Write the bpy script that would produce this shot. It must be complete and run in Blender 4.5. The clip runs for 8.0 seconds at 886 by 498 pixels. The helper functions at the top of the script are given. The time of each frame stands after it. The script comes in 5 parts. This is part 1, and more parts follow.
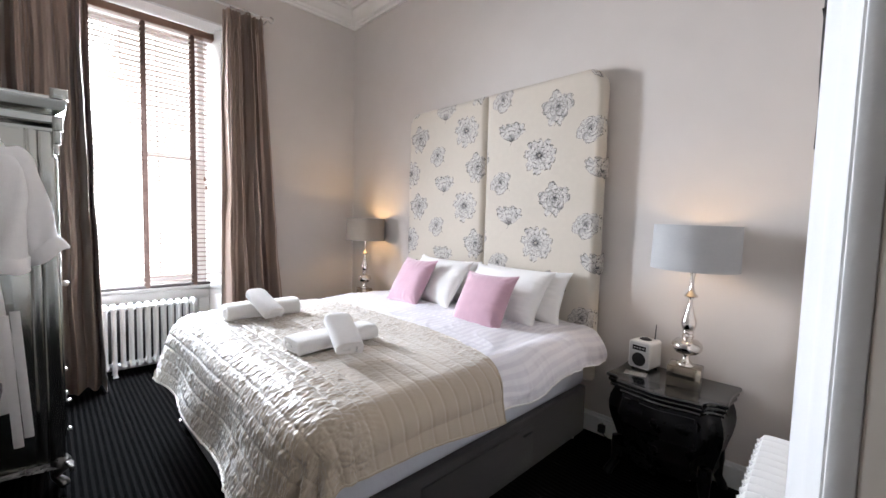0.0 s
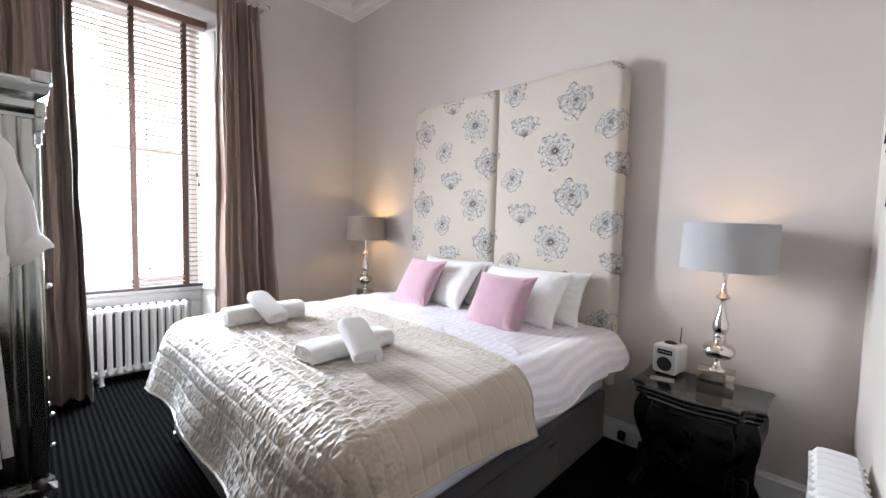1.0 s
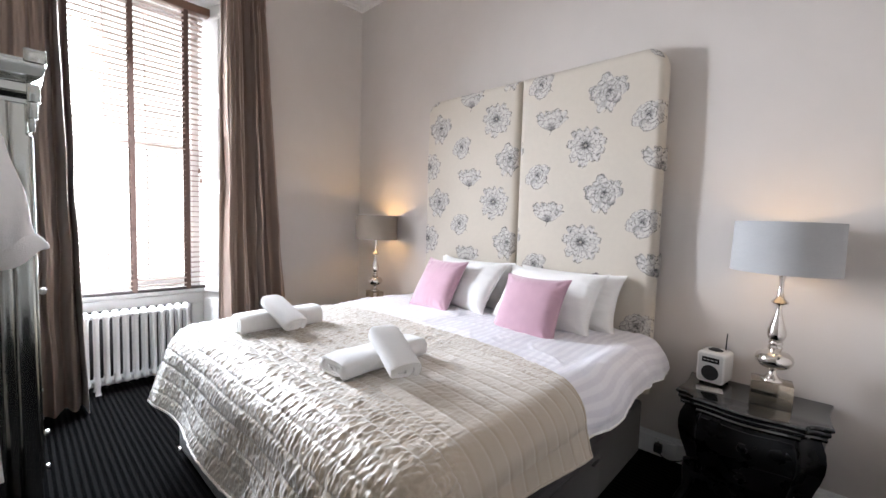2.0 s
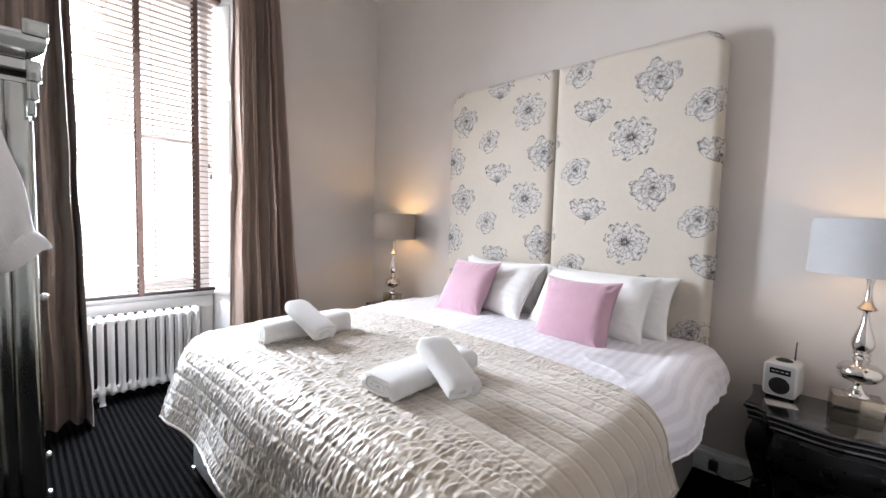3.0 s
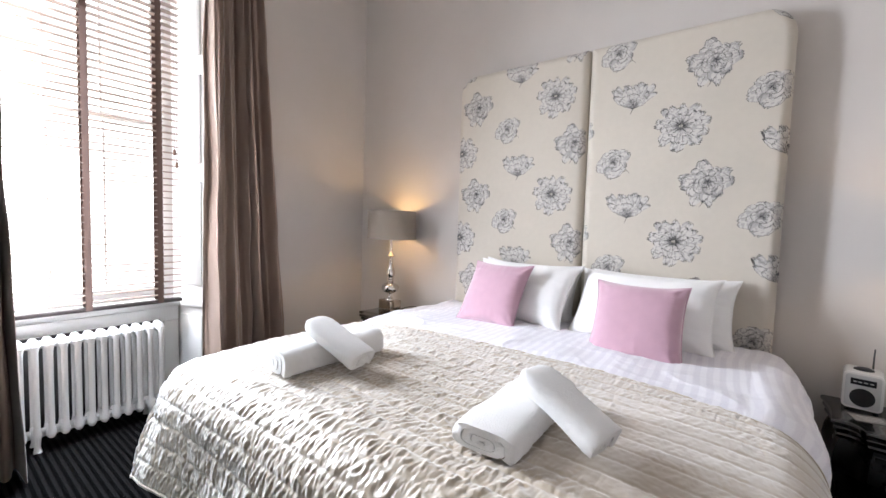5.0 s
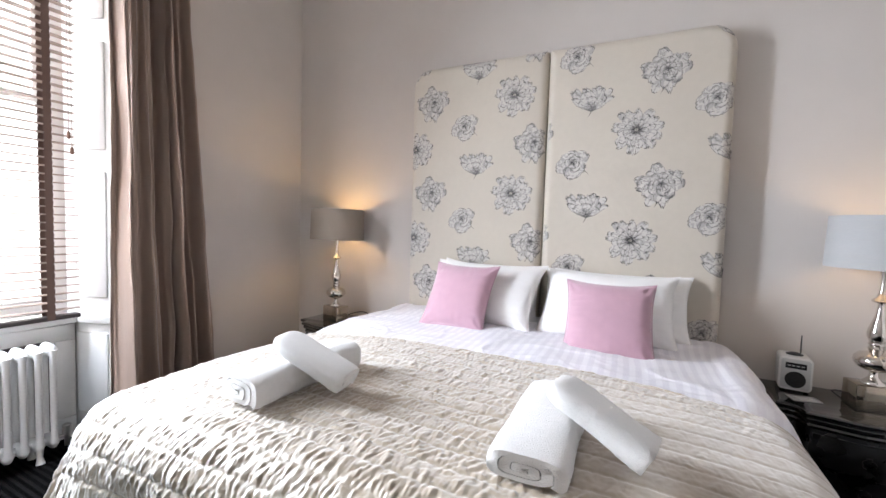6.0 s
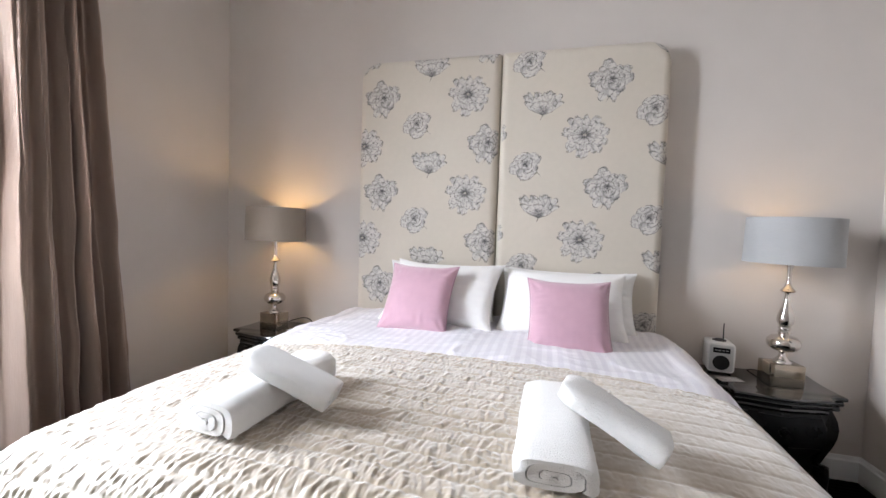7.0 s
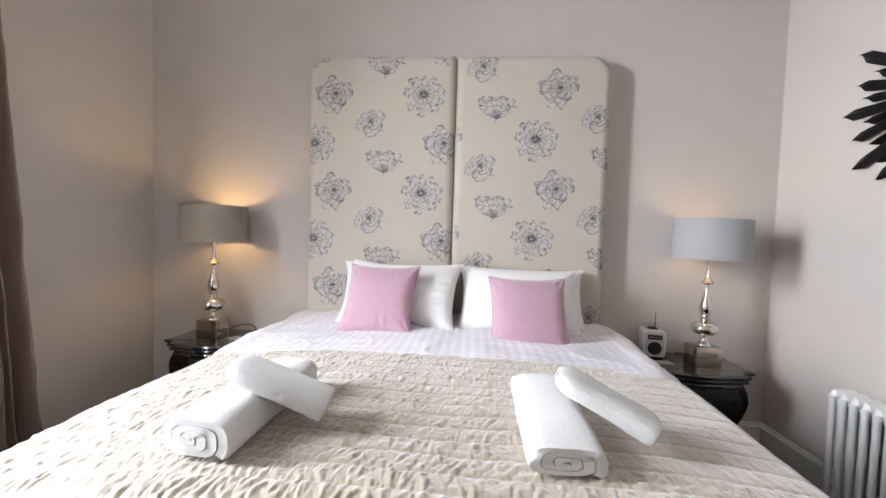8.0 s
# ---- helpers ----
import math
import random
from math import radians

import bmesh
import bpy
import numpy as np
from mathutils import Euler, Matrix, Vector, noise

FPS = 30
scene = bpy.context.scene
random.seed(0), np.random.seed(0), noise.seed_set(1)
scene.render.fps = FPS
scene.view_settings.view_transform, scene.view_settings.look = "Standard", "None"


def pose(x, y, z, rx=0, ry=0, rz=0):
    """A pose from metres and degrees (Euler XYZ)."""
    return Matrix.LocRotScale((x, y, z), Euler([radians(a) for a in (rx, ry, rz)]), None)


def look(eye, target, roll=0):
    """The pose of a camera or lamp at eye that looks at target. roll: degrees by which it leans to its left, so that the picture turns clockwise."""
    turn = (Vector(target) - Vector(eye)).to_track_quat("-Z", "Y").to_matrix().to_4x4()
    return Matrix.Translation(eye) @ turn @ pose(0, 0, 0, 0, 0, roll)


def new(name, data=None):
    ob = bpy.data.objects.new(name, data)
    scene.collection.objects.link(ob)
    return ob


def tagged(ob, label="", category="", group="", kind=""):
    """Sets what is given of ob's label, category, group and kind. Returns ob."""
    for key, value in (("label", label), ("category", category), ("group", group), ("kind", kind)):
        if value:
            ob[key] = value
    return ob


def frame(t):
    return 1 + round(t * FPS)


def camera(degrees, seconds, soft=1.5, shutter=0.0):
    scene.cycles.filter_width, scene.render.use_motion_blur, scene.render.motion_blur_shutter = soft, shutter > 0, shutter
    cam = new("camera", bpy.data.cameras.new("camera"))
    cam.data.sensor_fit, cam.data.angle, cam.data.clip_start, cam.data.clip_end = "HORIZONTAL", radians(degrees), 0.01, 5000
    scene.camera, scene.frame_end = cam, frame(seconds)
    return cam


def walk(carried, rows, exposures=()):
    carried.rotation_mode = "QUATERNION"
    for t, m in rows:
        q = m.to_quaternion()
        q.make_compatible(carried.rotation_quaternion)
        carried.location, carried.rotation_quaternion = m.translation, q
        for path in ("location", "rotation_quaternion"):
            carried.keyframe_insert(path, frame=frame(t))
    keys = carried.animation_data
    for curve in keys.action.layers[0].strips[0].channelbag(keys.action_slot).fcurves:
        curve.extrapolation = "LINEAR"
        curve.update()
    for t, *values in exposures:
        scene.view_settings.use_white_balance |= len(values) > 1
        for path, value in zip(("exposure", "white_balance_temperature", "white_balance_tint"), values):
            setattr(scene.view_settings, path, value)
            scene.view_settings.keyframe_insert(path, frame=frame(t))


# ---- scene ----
cam = camera(95.2, 8.0)
METRES, EYE, TILT, LEAN, TURN = 1.88, 1.34, -0.23, -1.2, -44.3
ROWS = [
    (0.0, 0.0, 0.0, 0.0, 0.02, -3.55, -0.33),
    (0.5, -0.0334, 0.0321, -0.0034, -0.65, -3.54, -0.39),
    (1.0, -0.0781, 0.072, -0.0069, -1.56, -3.52, -0.41),
    (1.5, -0.1234, 0.1125, -0.0074, -2.21, -3.53, -0.47),
    (3.0, -0.2694, 0.2652, -0.0155, -2.37, -3.63, -0.51),
    (3.5, -0.3176, 0.3183, -0.018, -2.35, -3.62, -0.51),
    (4.0, -0.3729, 0.3757, -0.0262, -2.42, -3.58, -0.5),
    (4.2, -0.3896, 0.3921, -0.0262, -2.60, -3.57, -0.5),
    (5.3, -0.4944, 0.4948, -0.0257, -11.87, -3.48, -0.55),
    (5.5, -0.516, 0.516, -0.0256, -14.03, -3.47, -0.56),
    (6.0, -0.5649, 0.5597, -0.0282, -19.63, -3.4, -0.61),
    (6.5, -0.6057, 0.5963, -0.0286, -24.96, -3.37, -0.69),
    (7.0, -0.6463, 0.6322, -0.0294, -30.61, -3.3, -0.7),
    (7.5, -0.6843, 0.6602, -0.0306, -35.89, -3.27, -0.74),
    (8.0, -0.7247, 0.6838, -0.0292, -40.83, -3.26, -0.73),
]
walk(cam, [(t, pose(0, 0, EYE, TILT, LEAN, TURN) @ pose(METRES * x, METRES * y, METRES * z, 90 + pitch, roll, yaw)) for t, x, y, z, yaw, pitch, roll in ROWS],
     [(0.0, 0.02, 6660, 12), (3.5, -0.02, 6680, 12), (5.5, -0.11, 6680, 12), (8.0, -0.31, 6880, 12)])
WINDOW_W, SUN_W, BULB_L, BULB_R, SKY_GLOW = 290.0, 1600.0, 5.2, 1.7, 3.2

# ---- light ----
def set_world():
    w = bpy.data.worlds.new("world")
    scene.world = w
    w.use_nodes = True
    nt = w.node_tree
    bg = nt.nodes["Background"]
    sky = nt.nodes.new("ShaderNodeTexSky")
    sky.sky_type = "NISHITA"
    sky.sun_disc = False
    sky.sun_elevation, sky.sun_rotation = radians(16.4), radians(-27)
    nt.links.new(sky.outputs["Color"], bg.inputs["Color"])
    bg.inputs["Strength"].default_value = 0.12


set_world()
scene.view_settings.exposure = 0.0


def area_lamp(name, m, sx, sy, watts, colour):
    d = bpy.data.lights.new(name, "AREA")
    d.shape, d.size, d.size_y, d.energy, d.color = "RECTANGLE", sx, sy, watts, colour
    ob = new(name, d)
    ob.matrix_basis = m
    return ob


def bulb(name, place, watts, colour, radius=0.03):
    d = bpy.data.lights.new(name, "POINT")
    d.energy, d.color, d.shadow_soft_size = watts, colour, radius
    ob = new(name, d)
    ob.location = place
    return ob


# daylight in the window's opening
for k in range(10):
    z = 0.98 + 0.175 * k
    area_lamp("window_daylight", look((0.47, 4.215, z), (-0.75, 2.215, z - 1.40)), 0.56, 0.16, WINDOW_W / 10, (0.75, 0.855, 1.0))
# brightest part of the sky, which comes in slantwise between the slats
area_lamp("bright_sky", look((-1.10, 6.5, 3.35), (0.50, 4.1, 1.92)), 4.2, 2.6, SUN_W, (0.86, 0.92, 1.0))
bulb("bulb_light", (2.31, 3.50, 1.25), BULB_L, (1.0, 0.66, 0.30))
bulb("bulb_light", (2.31, 0.57, 1.25), BULB_R, (1.0, 0.70, 0.40))


# ---- materials ----
def mat(name, colour, rough=0.6, metal=0.0, spots=0.0, scale=8.0, bump=0.0, bump_scale=60.0, sheen=0.0, coat=0.0, spec=0.5, stretch=(1, 1, 1)):
    """A surface with two scales of variation in colour and roughness and a fine relief."""
    m = bpy.data.materials.new(name)
    m.use_nodes = True
    nt = m.node_tree
    b = nt.nodes["Principled BSDF"]
    b.inputs["Base Color"].default_value = (*colour, 1)
    b.inputs["Roughness"].default_value = rough
    b.inputs["Metallic"].default_value = metal
    b.inputs["Sheen Weight"].default_value = sheen
    b.inputs["Coat Weight"].default_value = coat
    b.inputs["Specular IOR Level"].default_value = spec
    tc = nt.nodes.new("ShaderNodeTexCoord")
    mp = nt.nodes.new("ShaderNodeMapping")
    mp.inputs["Scale"].default_value = stretch
    nt.links.new(tc.outputs["Object"], mp.inputs["Vector"])
    if spots:
        n1 = nt.nodes.new("ShaderNodeTexNoise")
        n1.inputs["Scale"].default_value = scale
        n1.inputs["Detail"].default_value = 6
        n2 = nt.nodes.new("ShaderNodeTexNoise")
        n2.inputs["Scale"].default_value = scale * 0.13
        n2.inputs["Detail"].default_value = 3
        add = nt.nodes.new("ShaderNodeMath")
        add.operation = "ADD"
        for n in (n1, n2):
            nt.links.new(mp.outputs["Vector"], n.inputs["Vector"])
        nt.links.new(n1.outputs["Fac"], add.inputs[0])
        nt.links.new(n2.outputs["Fac"], add.inputs[1])
        rg = nt.nodes.new("ShaderNodeMapRange")
        rg.inputs["From Min"].default_value, rg.inputs["From Max"].default_value = 0.6, 1.4
        rg.inputs["To Min"].default_value, rg.inputs["To Max"].default_value = 1 - spots, 1 + spots
        nt.links.new(add.outputs[0], rg.inputs["Value"])
        mul = nt.nodes.new("ShaderNodeVectorMath")
        mul.operation = "SCALE"
        mul.inputs[0].default_value = colour
        nt.links.new(rg.outputs["Result"], mul.inputs["Scale"])
        nt.links.new(mul.outputs["Vector"], b.inputs["Base Color"])
        rr = nt.nodes.new("ShaderNodeMath")
        rr.operation = "MULTIPLY"
        rr.inputs[1].default_value = rough
        nt.links.new(rg.outputs["Result"], rr.inputs[0])
        nt.links.new(rr.outputs[0], b.inputs["Roughness"])
    if bump:
        n3 = nt.nodes.new("ShaderNodeTexNoise")
        n3.inputs["Scale"].default_value = bump_scale
        n3.inputs["Detail"].default_value = 4
        nt.links.new(mp.outputs["Vector"], n3.inputs["Vector"])
        bp = nt.nodes.new("ShaderNodeBump")
        bp.inputs["Strength"].default_value = bump
        bp.inputs["Distance"].default_value = 0.01
        nt.links.new(n3.outputs["Fac"], bp.inputs["Height"])
        nt.links.new(bp.outputs["Normal"], b.inputs["Normal"])
    return m


def striped(m, axis, period, low, high, bump=0.0, rough=None, uv=False):
    """Puts fine stripes across the given axis into a material's colour and relief."""
    nt = m.node_tree
    b = nt.nodes["Principled BSDF"]
    tc = nt.nodes.new("ShaderNodeTexCoord")
    sep = nt.nodes.new("ShaderNodeSeparateXYZ")
    nt.links.new(tc.outputs["UV" if uv else "Object"], sep.inputs[0])
    w = nt.nodes.new("ShaderNodeMath")
    w.operation = "MULTIPLY"
    w.inputs[1].default_value = 2 * math.pi / period
    nt.links.new(sep.outputs[axis], w.inputs[0])
    s = nt.nodes.new("ShaderNodeMath")
    s.operation = "SINE"
    nt.links.new(w.outputs[0], s.inputs[0])
    sharp = nt.nodes.new("ShaderNodeMapRange")
    sharp.interpolation_type = "SMOOTHSTEP"
    sharp.inputs["From Min"].default_value, sharp.inputs["From Max"].default_value = -0.5, 0.5
    nt.links.new(s.outputs[0], sharp.inputs["Value"])
    mix = nt.nodes.new("ShaderNodeMix")
    mix.data_type = "RGBA"
    mix.inputs["A"].default_value, mix.inputs["B"].default_value = (*low, 1), (*high, 1)
    nt.links.new(sharp.outputs["Result"], mix.inputs["Factor"])
    grain = nt.nodes.new("ShaderNodeTexNoise")
    grain.inputs["Scale"].default_value = 260
    nt.links.new(tc.outputs["Object"], grain.inputs["Vector"])
    mul = nt.nodes.new("ShaderNodeMix")
    mul.data_type, mul.blend_type = "RGBA", "OVERLAY"
    mul.inputs["Factor"].default_value = 0.35
    nt.links.new(mix.outputs["Result"], mul.inputs["A"])
    nt.links.new(grain.outputs["Fac"], mul.inputs["B"])
    nt.links.new(mul.outputs["Result"], b.inputs["Base Color"])
    if rough:
        rr = nt.nodes.new("ShaderNodeMapRange")
        rr.inputs["To Min"].default_value, rr.inputs["To Max"].default_value = rough
        nt.links.new(sharp.outputs["Result"], rr.inputs["Value"])
        nt.links.new(rr.outputs["Result"], b.inputs["Roughness"])
    if bump:
        bp = nt.nodes.new("ShaderNodeBump")
        bp.inputs["Strength"].default_value, bp.inputs["Distance"].default_value = bump, 0.004
        add = nt.nodes.new("ShaderNodeMath")
        add.operation = "ADD"
        nt.links.new(sharp.outputs["Result"], add.inputs[0])
        nt.links.new(grain.outputs["Fac"], add.inputs[1])
        nt.links.new(add.outputs[0], bp.inputs["Height"])
        nt.links.new(bp.outputs["Normal"], b.inputs["Normal"])
    return m


def glass_mat():
    m = bpy.data.materials.new("window_glass")
    m.use_nodes = True
    b = m.node_tree.nodes["Principled BSDF"]
    b.inputs["Transmission Weight"].default_value = 1.0
    b.inputs["Roughness"].default_value = 0.0
    b.inputs["IOR"].default_value = 1.45
    return m


def glow_mat(name, colour, strength):
    m = bpy.data.materials.new(name)
    m.use_nodes = True
    b = m.node_tree.nodes["Principled BSDF"]
    b.inputs["Base Color"].default_value = (*colour, 1)
    b.inputs["Emission Color"].default_value = (*colour, 1)
    b.inputs["Emission Strength"].default_value = strength
    return m


WALL = mat("wall_paint", (0.605, 0.557, 0.520), 0.75, spots=0.03, scale=5, bump=0.06, bump_scale=220)
CEIL = mat("ceiling_paint", (0.78, 0.76, 0.73), 0.8, spots=0.02, scale=4, bump=0.05, bump_scale=160)
WHITE = mat("white_gloss_paint", (0.80, 0.80, 0.79), 0.35, spots=0.03, scale=6, bump=0.05, bump_scale=90)
LINING = mat("brown_lining_paint", (0.58, 0.52, 0.45), 0.8, spec=0.2, spots=0.06, scale=10, bump=0.08, bump_scale=70, stretch=(1, 1, 0.1))
RADIATOR = mat("radiator_enamel", (0.80, 0.80, 0.79), 0.3, spots=0.03, scale=9, bump=0.08, bump_scale=120)
CARPET = striped(mat("ribbed_carpet", (0.02, 0.02, 0.02), 0.98, spec=0.02), 0, 0.030, (0.0008, 0.0008, 0.0009), (0.0060, 0.0056, 0.0056), bump=0.6)
CURTAIN = mat("taupe_silk", (0.29, 0.212, 0.172), 0.34, metal=0.2, spots=0.12, scale=26, bump=0.12, bump_scale=170, sheen=0.15, stretch=(1, 1, 0.12))
SLAT = mat("blind_slat_paint", (0.27, 0.205, 0.172), 0.4, spots=0.03, scale=12)
TAPE = mat("brown_ladder_tape", (0.11, 0.066, 0.052), 0.85, spots=0.10, scale=90, bump=0.3, bump_scale=400)
BROWNWOOD = mat("brown_wood_rail", (0.16, 0.085, 0.055), 0.4, spots=0.15, scale=18, bump=0.05, bump_scale=60, stretch=(0.15, 1, 1))
RAILDARK = mat("dark_rail_stain", (0.035, 0.026, 0.026), 0.5, spots=0.15, scale=18)
GLASS = glass_mat()
# the brown is what the mirror block reflects, put into its base colour
MIRRORBROWN = mat("mirror_plinth_brown", (0.44, 0.375, 0.30), 0.12, metal=0.97, spots=0.25, scale=14, bump=0.03, bump_scale=30)
STEEL = mat("brushed_steel", (0.62, 0.60, 0.58), 0.28, metal=1.0, spots=0.08, scale=20)
CHROME = mat("mercury_chrome", (0.72, 0.68, 0.64), 0.10, metal=1.0, spots=0.12, scale=16, bump=0.03, bump_scale=30)
LACQUER = mat("black_lacquer", (0.005, 0.005, 0.006), 0.30, spots=0.25, scale=14, bump=0.02, bump_scale=50, spec=0.25)
TOPLACQ = mat("black_lacquer_top", (0.012, 0.013, 0.014), 0.12, spots=0.2, scale=10, coat=0.6)
SILVER = mat("silver_leaf", (0.46, 0.465, 0.435), 0.15, metal=0.97, spots=0.12, scale=14, bump=0.06, bump_scale=40, stretch=(1, 1, 0.4))
SILVERDARK = mat("tarnished_silver", (0.20, 0.19, 0.18), 0.32, metal=0.9, spots=0.3, scale=40, bump=0.1, bump_scale=80)
FABRIC = mat("cream_linen", (0.57, 0.512, 0.435), 0.85, spots=0.03, scale=30, bump=0.12, bump_scale=420, sheen=0.1)
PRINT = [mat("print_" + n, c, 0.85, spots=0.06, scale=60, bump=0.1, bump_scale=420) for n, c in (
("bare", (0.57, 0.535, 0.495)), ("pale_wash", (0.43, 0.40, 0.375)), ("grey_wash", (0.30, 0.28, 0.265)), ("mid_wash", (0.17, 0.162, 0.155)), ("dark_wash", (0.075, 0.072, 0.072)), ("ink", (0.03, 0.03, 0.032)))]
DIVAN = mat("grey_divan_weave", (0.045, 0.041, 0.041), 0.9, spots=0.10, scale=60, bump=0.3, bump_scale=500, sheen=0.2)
MATTRESS = mat("mattress_cover", (0.70, 0.71, 0.76), 0.8, spots=0.04, scale=12, bump=0.15, bump_scale=60)
DUVET = striped(mat("sateen_duvet", (0.80, 0.78, 0.80), 0.6, sheen=0.2), 1, 0.044, (0.72, 0.695, 0.745), (0.82, 0.80, 0.835), rough=(0.38, 0.75), uv=True)
PILLOW = mat("white_cotton", (0.85, 0.83, 0.81), 0.75, spots=0.02, scale=12, bump=0.08, bump_scale=40, sheen=0.15)
QUILT = mat("champagne_satin", (0.385, 0.305, 0.215), 0.46, spots=0.05, scale=18, bump=0.05, bump_scale=260, sheen=1.0, spec=0.8, coat=0.5)
QUILT.node_tree.nodes["Principled BSDF"].inputs["Coat Roughness"].default_value = 0.42
PINK = mat("pink_velvet", (0.51, 0.305, 0.37), 0.8, spots=0.06, scale=22, bump=0.1, bump_scale=300, sheen=0.6)
TOWEL = mat("white_terry", (0.81, 0.785, 0.76), 0.95, spots=0.03, scale=60, bump=0.5, bump_scale=330, sheen=0.5)
ROBE = mat("robe_terry", (0.88, 0.86, 0.85), 0.95, spots=0.04, scale=40, bump=0.35, bump_scale=260, sheen=0.4)
# one linen in two tones: right shade coloured as daylit, left as backlit
SHADEDAYLIT = mat("daylit_shade_linen", (0.40, 0.40, 0.40), 0.85, spots=0.04, scale=60, bump=0.2, bump_scale=480, stretch=(1, 1, 3))
SHADEBACKLIT = mat("backlit_shade_linen", (0.29, 0.24, 0.195), 0.85, spots=0.05, scale=60, bump=0.2, bump_scale=480, stretch=(3, 3, 1))
LINER = mat("shade_lining", (0.75, 0.70, 0.62), 0.7)
RADIOWHITE = mat("radio_white_lacquer", (0.78, 0.77, 0.75), 0.25, spots=0.02, scale=10)
BLACK = mat("black_cloth", (0.012, 0.012, 0.013), 0.7, spots=0.2, scale=90, bump=0.3, bump_scale=600)
GREYFACE = mat("grey_radio_front", (0.55, 0.55, 0.54), 0.4)
CARD = mat("printed_card", (0.42, 0.41, 0.40), 0.12, spots=0.05, scale=50)
CABLE = mat("cable_rubber", (0.015, 0.015, 0.015), 0.5)
BLACKLEAF = mat("black_painted_feather", (0.006, 0.006, 0.0065), 0.5, spots=0.3, scale=30, bump=0.1, bump_scale=90, spec=0.2)
MIRROR = mat("mirror_silver", (0.9, 0.9, 0.9), 0.02, metal=1.0)
SKYGLOW = glow_mat("bright_sky", (1.0, 0.99, 0.97), SKY_GLOW)


# ---- building helpers ----
def thing(name, label, category, loc=(0, 0, 0), rz=0.0, group="", kind=""):
    e = new(name)
    e.empty_display_size = 0.1
    e.matrix_basis = pose(*loc, 0, 0, rz)
    return tagged(e, label, category, group, kind)


def finish(name, bm, material, smooth=True, angle=38):
    bmesh.ops.recalc_face_normals(bm, faces=bm.faces)
    lim = radians(angle)
    for f in bm.faces:
        f.smooth = smooth
    if smooth:
        for e in bm.edges:
            if len(e.link_faces) == 2 and e.calc_face_angle(0.0) > lim:
                e.smooth = False
    me = bpy.data.meshes.new(name)
    bm.to_mesh(me)
    bm.free()
    for one in (material if isinstance(material, (list, tuple)) else [material]):
        me.materials.append(one)
    return me


def part(name, bm, material, parent, label="", world=False, smooth=True, angle=38):
    """Links a bmesh as one mesh under a thing or a part. world: its points are in the room's metres."""
    ob = new(name, bm if isinstance(bm, bpy.types.Mesh) else finish(name, bm, material, smooth, angle))
    ob.parent = parent
    if world and parent.parent is None:
        ob.matrix_parent_inverse = parent.matrix_basis.inverted()
    return tagged(ob, label)


def piece(name, bm, material, label="", category="", kind="structure", smooth=True, angle=38):
    return tagged(new(name, finish(name, bm, material, smooth, angle)), label, category, "", kind)


def box(bm, x0, y0, z0, x1, y1, z1, bevel=0.0, seg=2):
    r = bmesh.ops.create_cube(bm, size=1)
    for v in r["verts"]:
        v.co = Vector(((v.co.x + 0.5) * (x1 - x0) + x0, (v.co.y + 0.5) * (y1 - y0) + y0, (v.co.z + 0.5) * (z1 - z0) + z0))
    if bevel:
        edges = list({e for v in r["verts"] for e in v.link_edges})
        bmesh.ops.bevel(bm, geom=edges, offset=bevel, segments=seg, profile=0.5, affect="EDGES")


def boxed(*a, **k):
    bm = bmesh.new()
    box(bm, *a, **k)
    return bm


def prism(bm, outline, z0, z1):
    lo = [bm.verts.new((x, y, z0)) for x, y in outline]
    hi = [bm.verts.new((x, y, z1)) for x, y in outline]
    n = len(outline)
    bm.faces.new(lo[::-1])
    bm.faces.new(hi)
    for i in range(n):
        bm.faces.new((lo[i], lo[(i + 1) % n], hi[(i + 1) % n], hi[i]))


def lathe(bm, profile, seg=32, at=(0, 0, 0), cap=True):
    """Turns (radius, height) pairs round the z axis."""
    rings = []
    for r, z in profile:
        rings.append([bm.verts.new((at[0] + r * math.cos(2 * math.pi * i / seg), at[1] + r * math.sin(2 * math.pi * i / seg), at[2] + z)) for i in range(seg)])
    for a, b in zip(rings, rings[1:]):
        for i in range(seg):
            bm.faces.new((a[i], a[(i + 1) % seg], b[(i + 1) % seg], b[i]))
    if cap:
        bm.faces.new(rings[0][::-1])
        bm.faces.new(rings[-1])


def tube(bm, points, radius, seg=8):
    """A round rod along points; radius may be a list."""
    pts = [Vector(p) for p in points]
    rad = radius if isinstance(radius, (list, tuple)) else [radius] * len(pts)
    rings = []
    side = None
    for i, p in enumerate(pts):
        d = (pts[min(i + 1, len(pts) - 1)] - pts[max(i - 1, 0)]).normalized()
        if side is None:
            side = d.orthogonal().normalized()
        side = (side - d * side.dot(d)).normalized()
        up = d.cross(side)
        rings.append([bm.verts.new(p + rad[i] * (math.cos(a) * side + math.sin(a) * up)) for a in (2 * math.pi * k / seg for k in range(seg))])
    for a, b in zip(rings, rings[1:]):
        for i in range(seg):
            bm.faces.new((a[i], a[(i + 1) % seg], b[(i + 1) % seg], b[i]))
    bm.faces.new(rings[0][::-1])
    bm.faces.new(rings[-1])


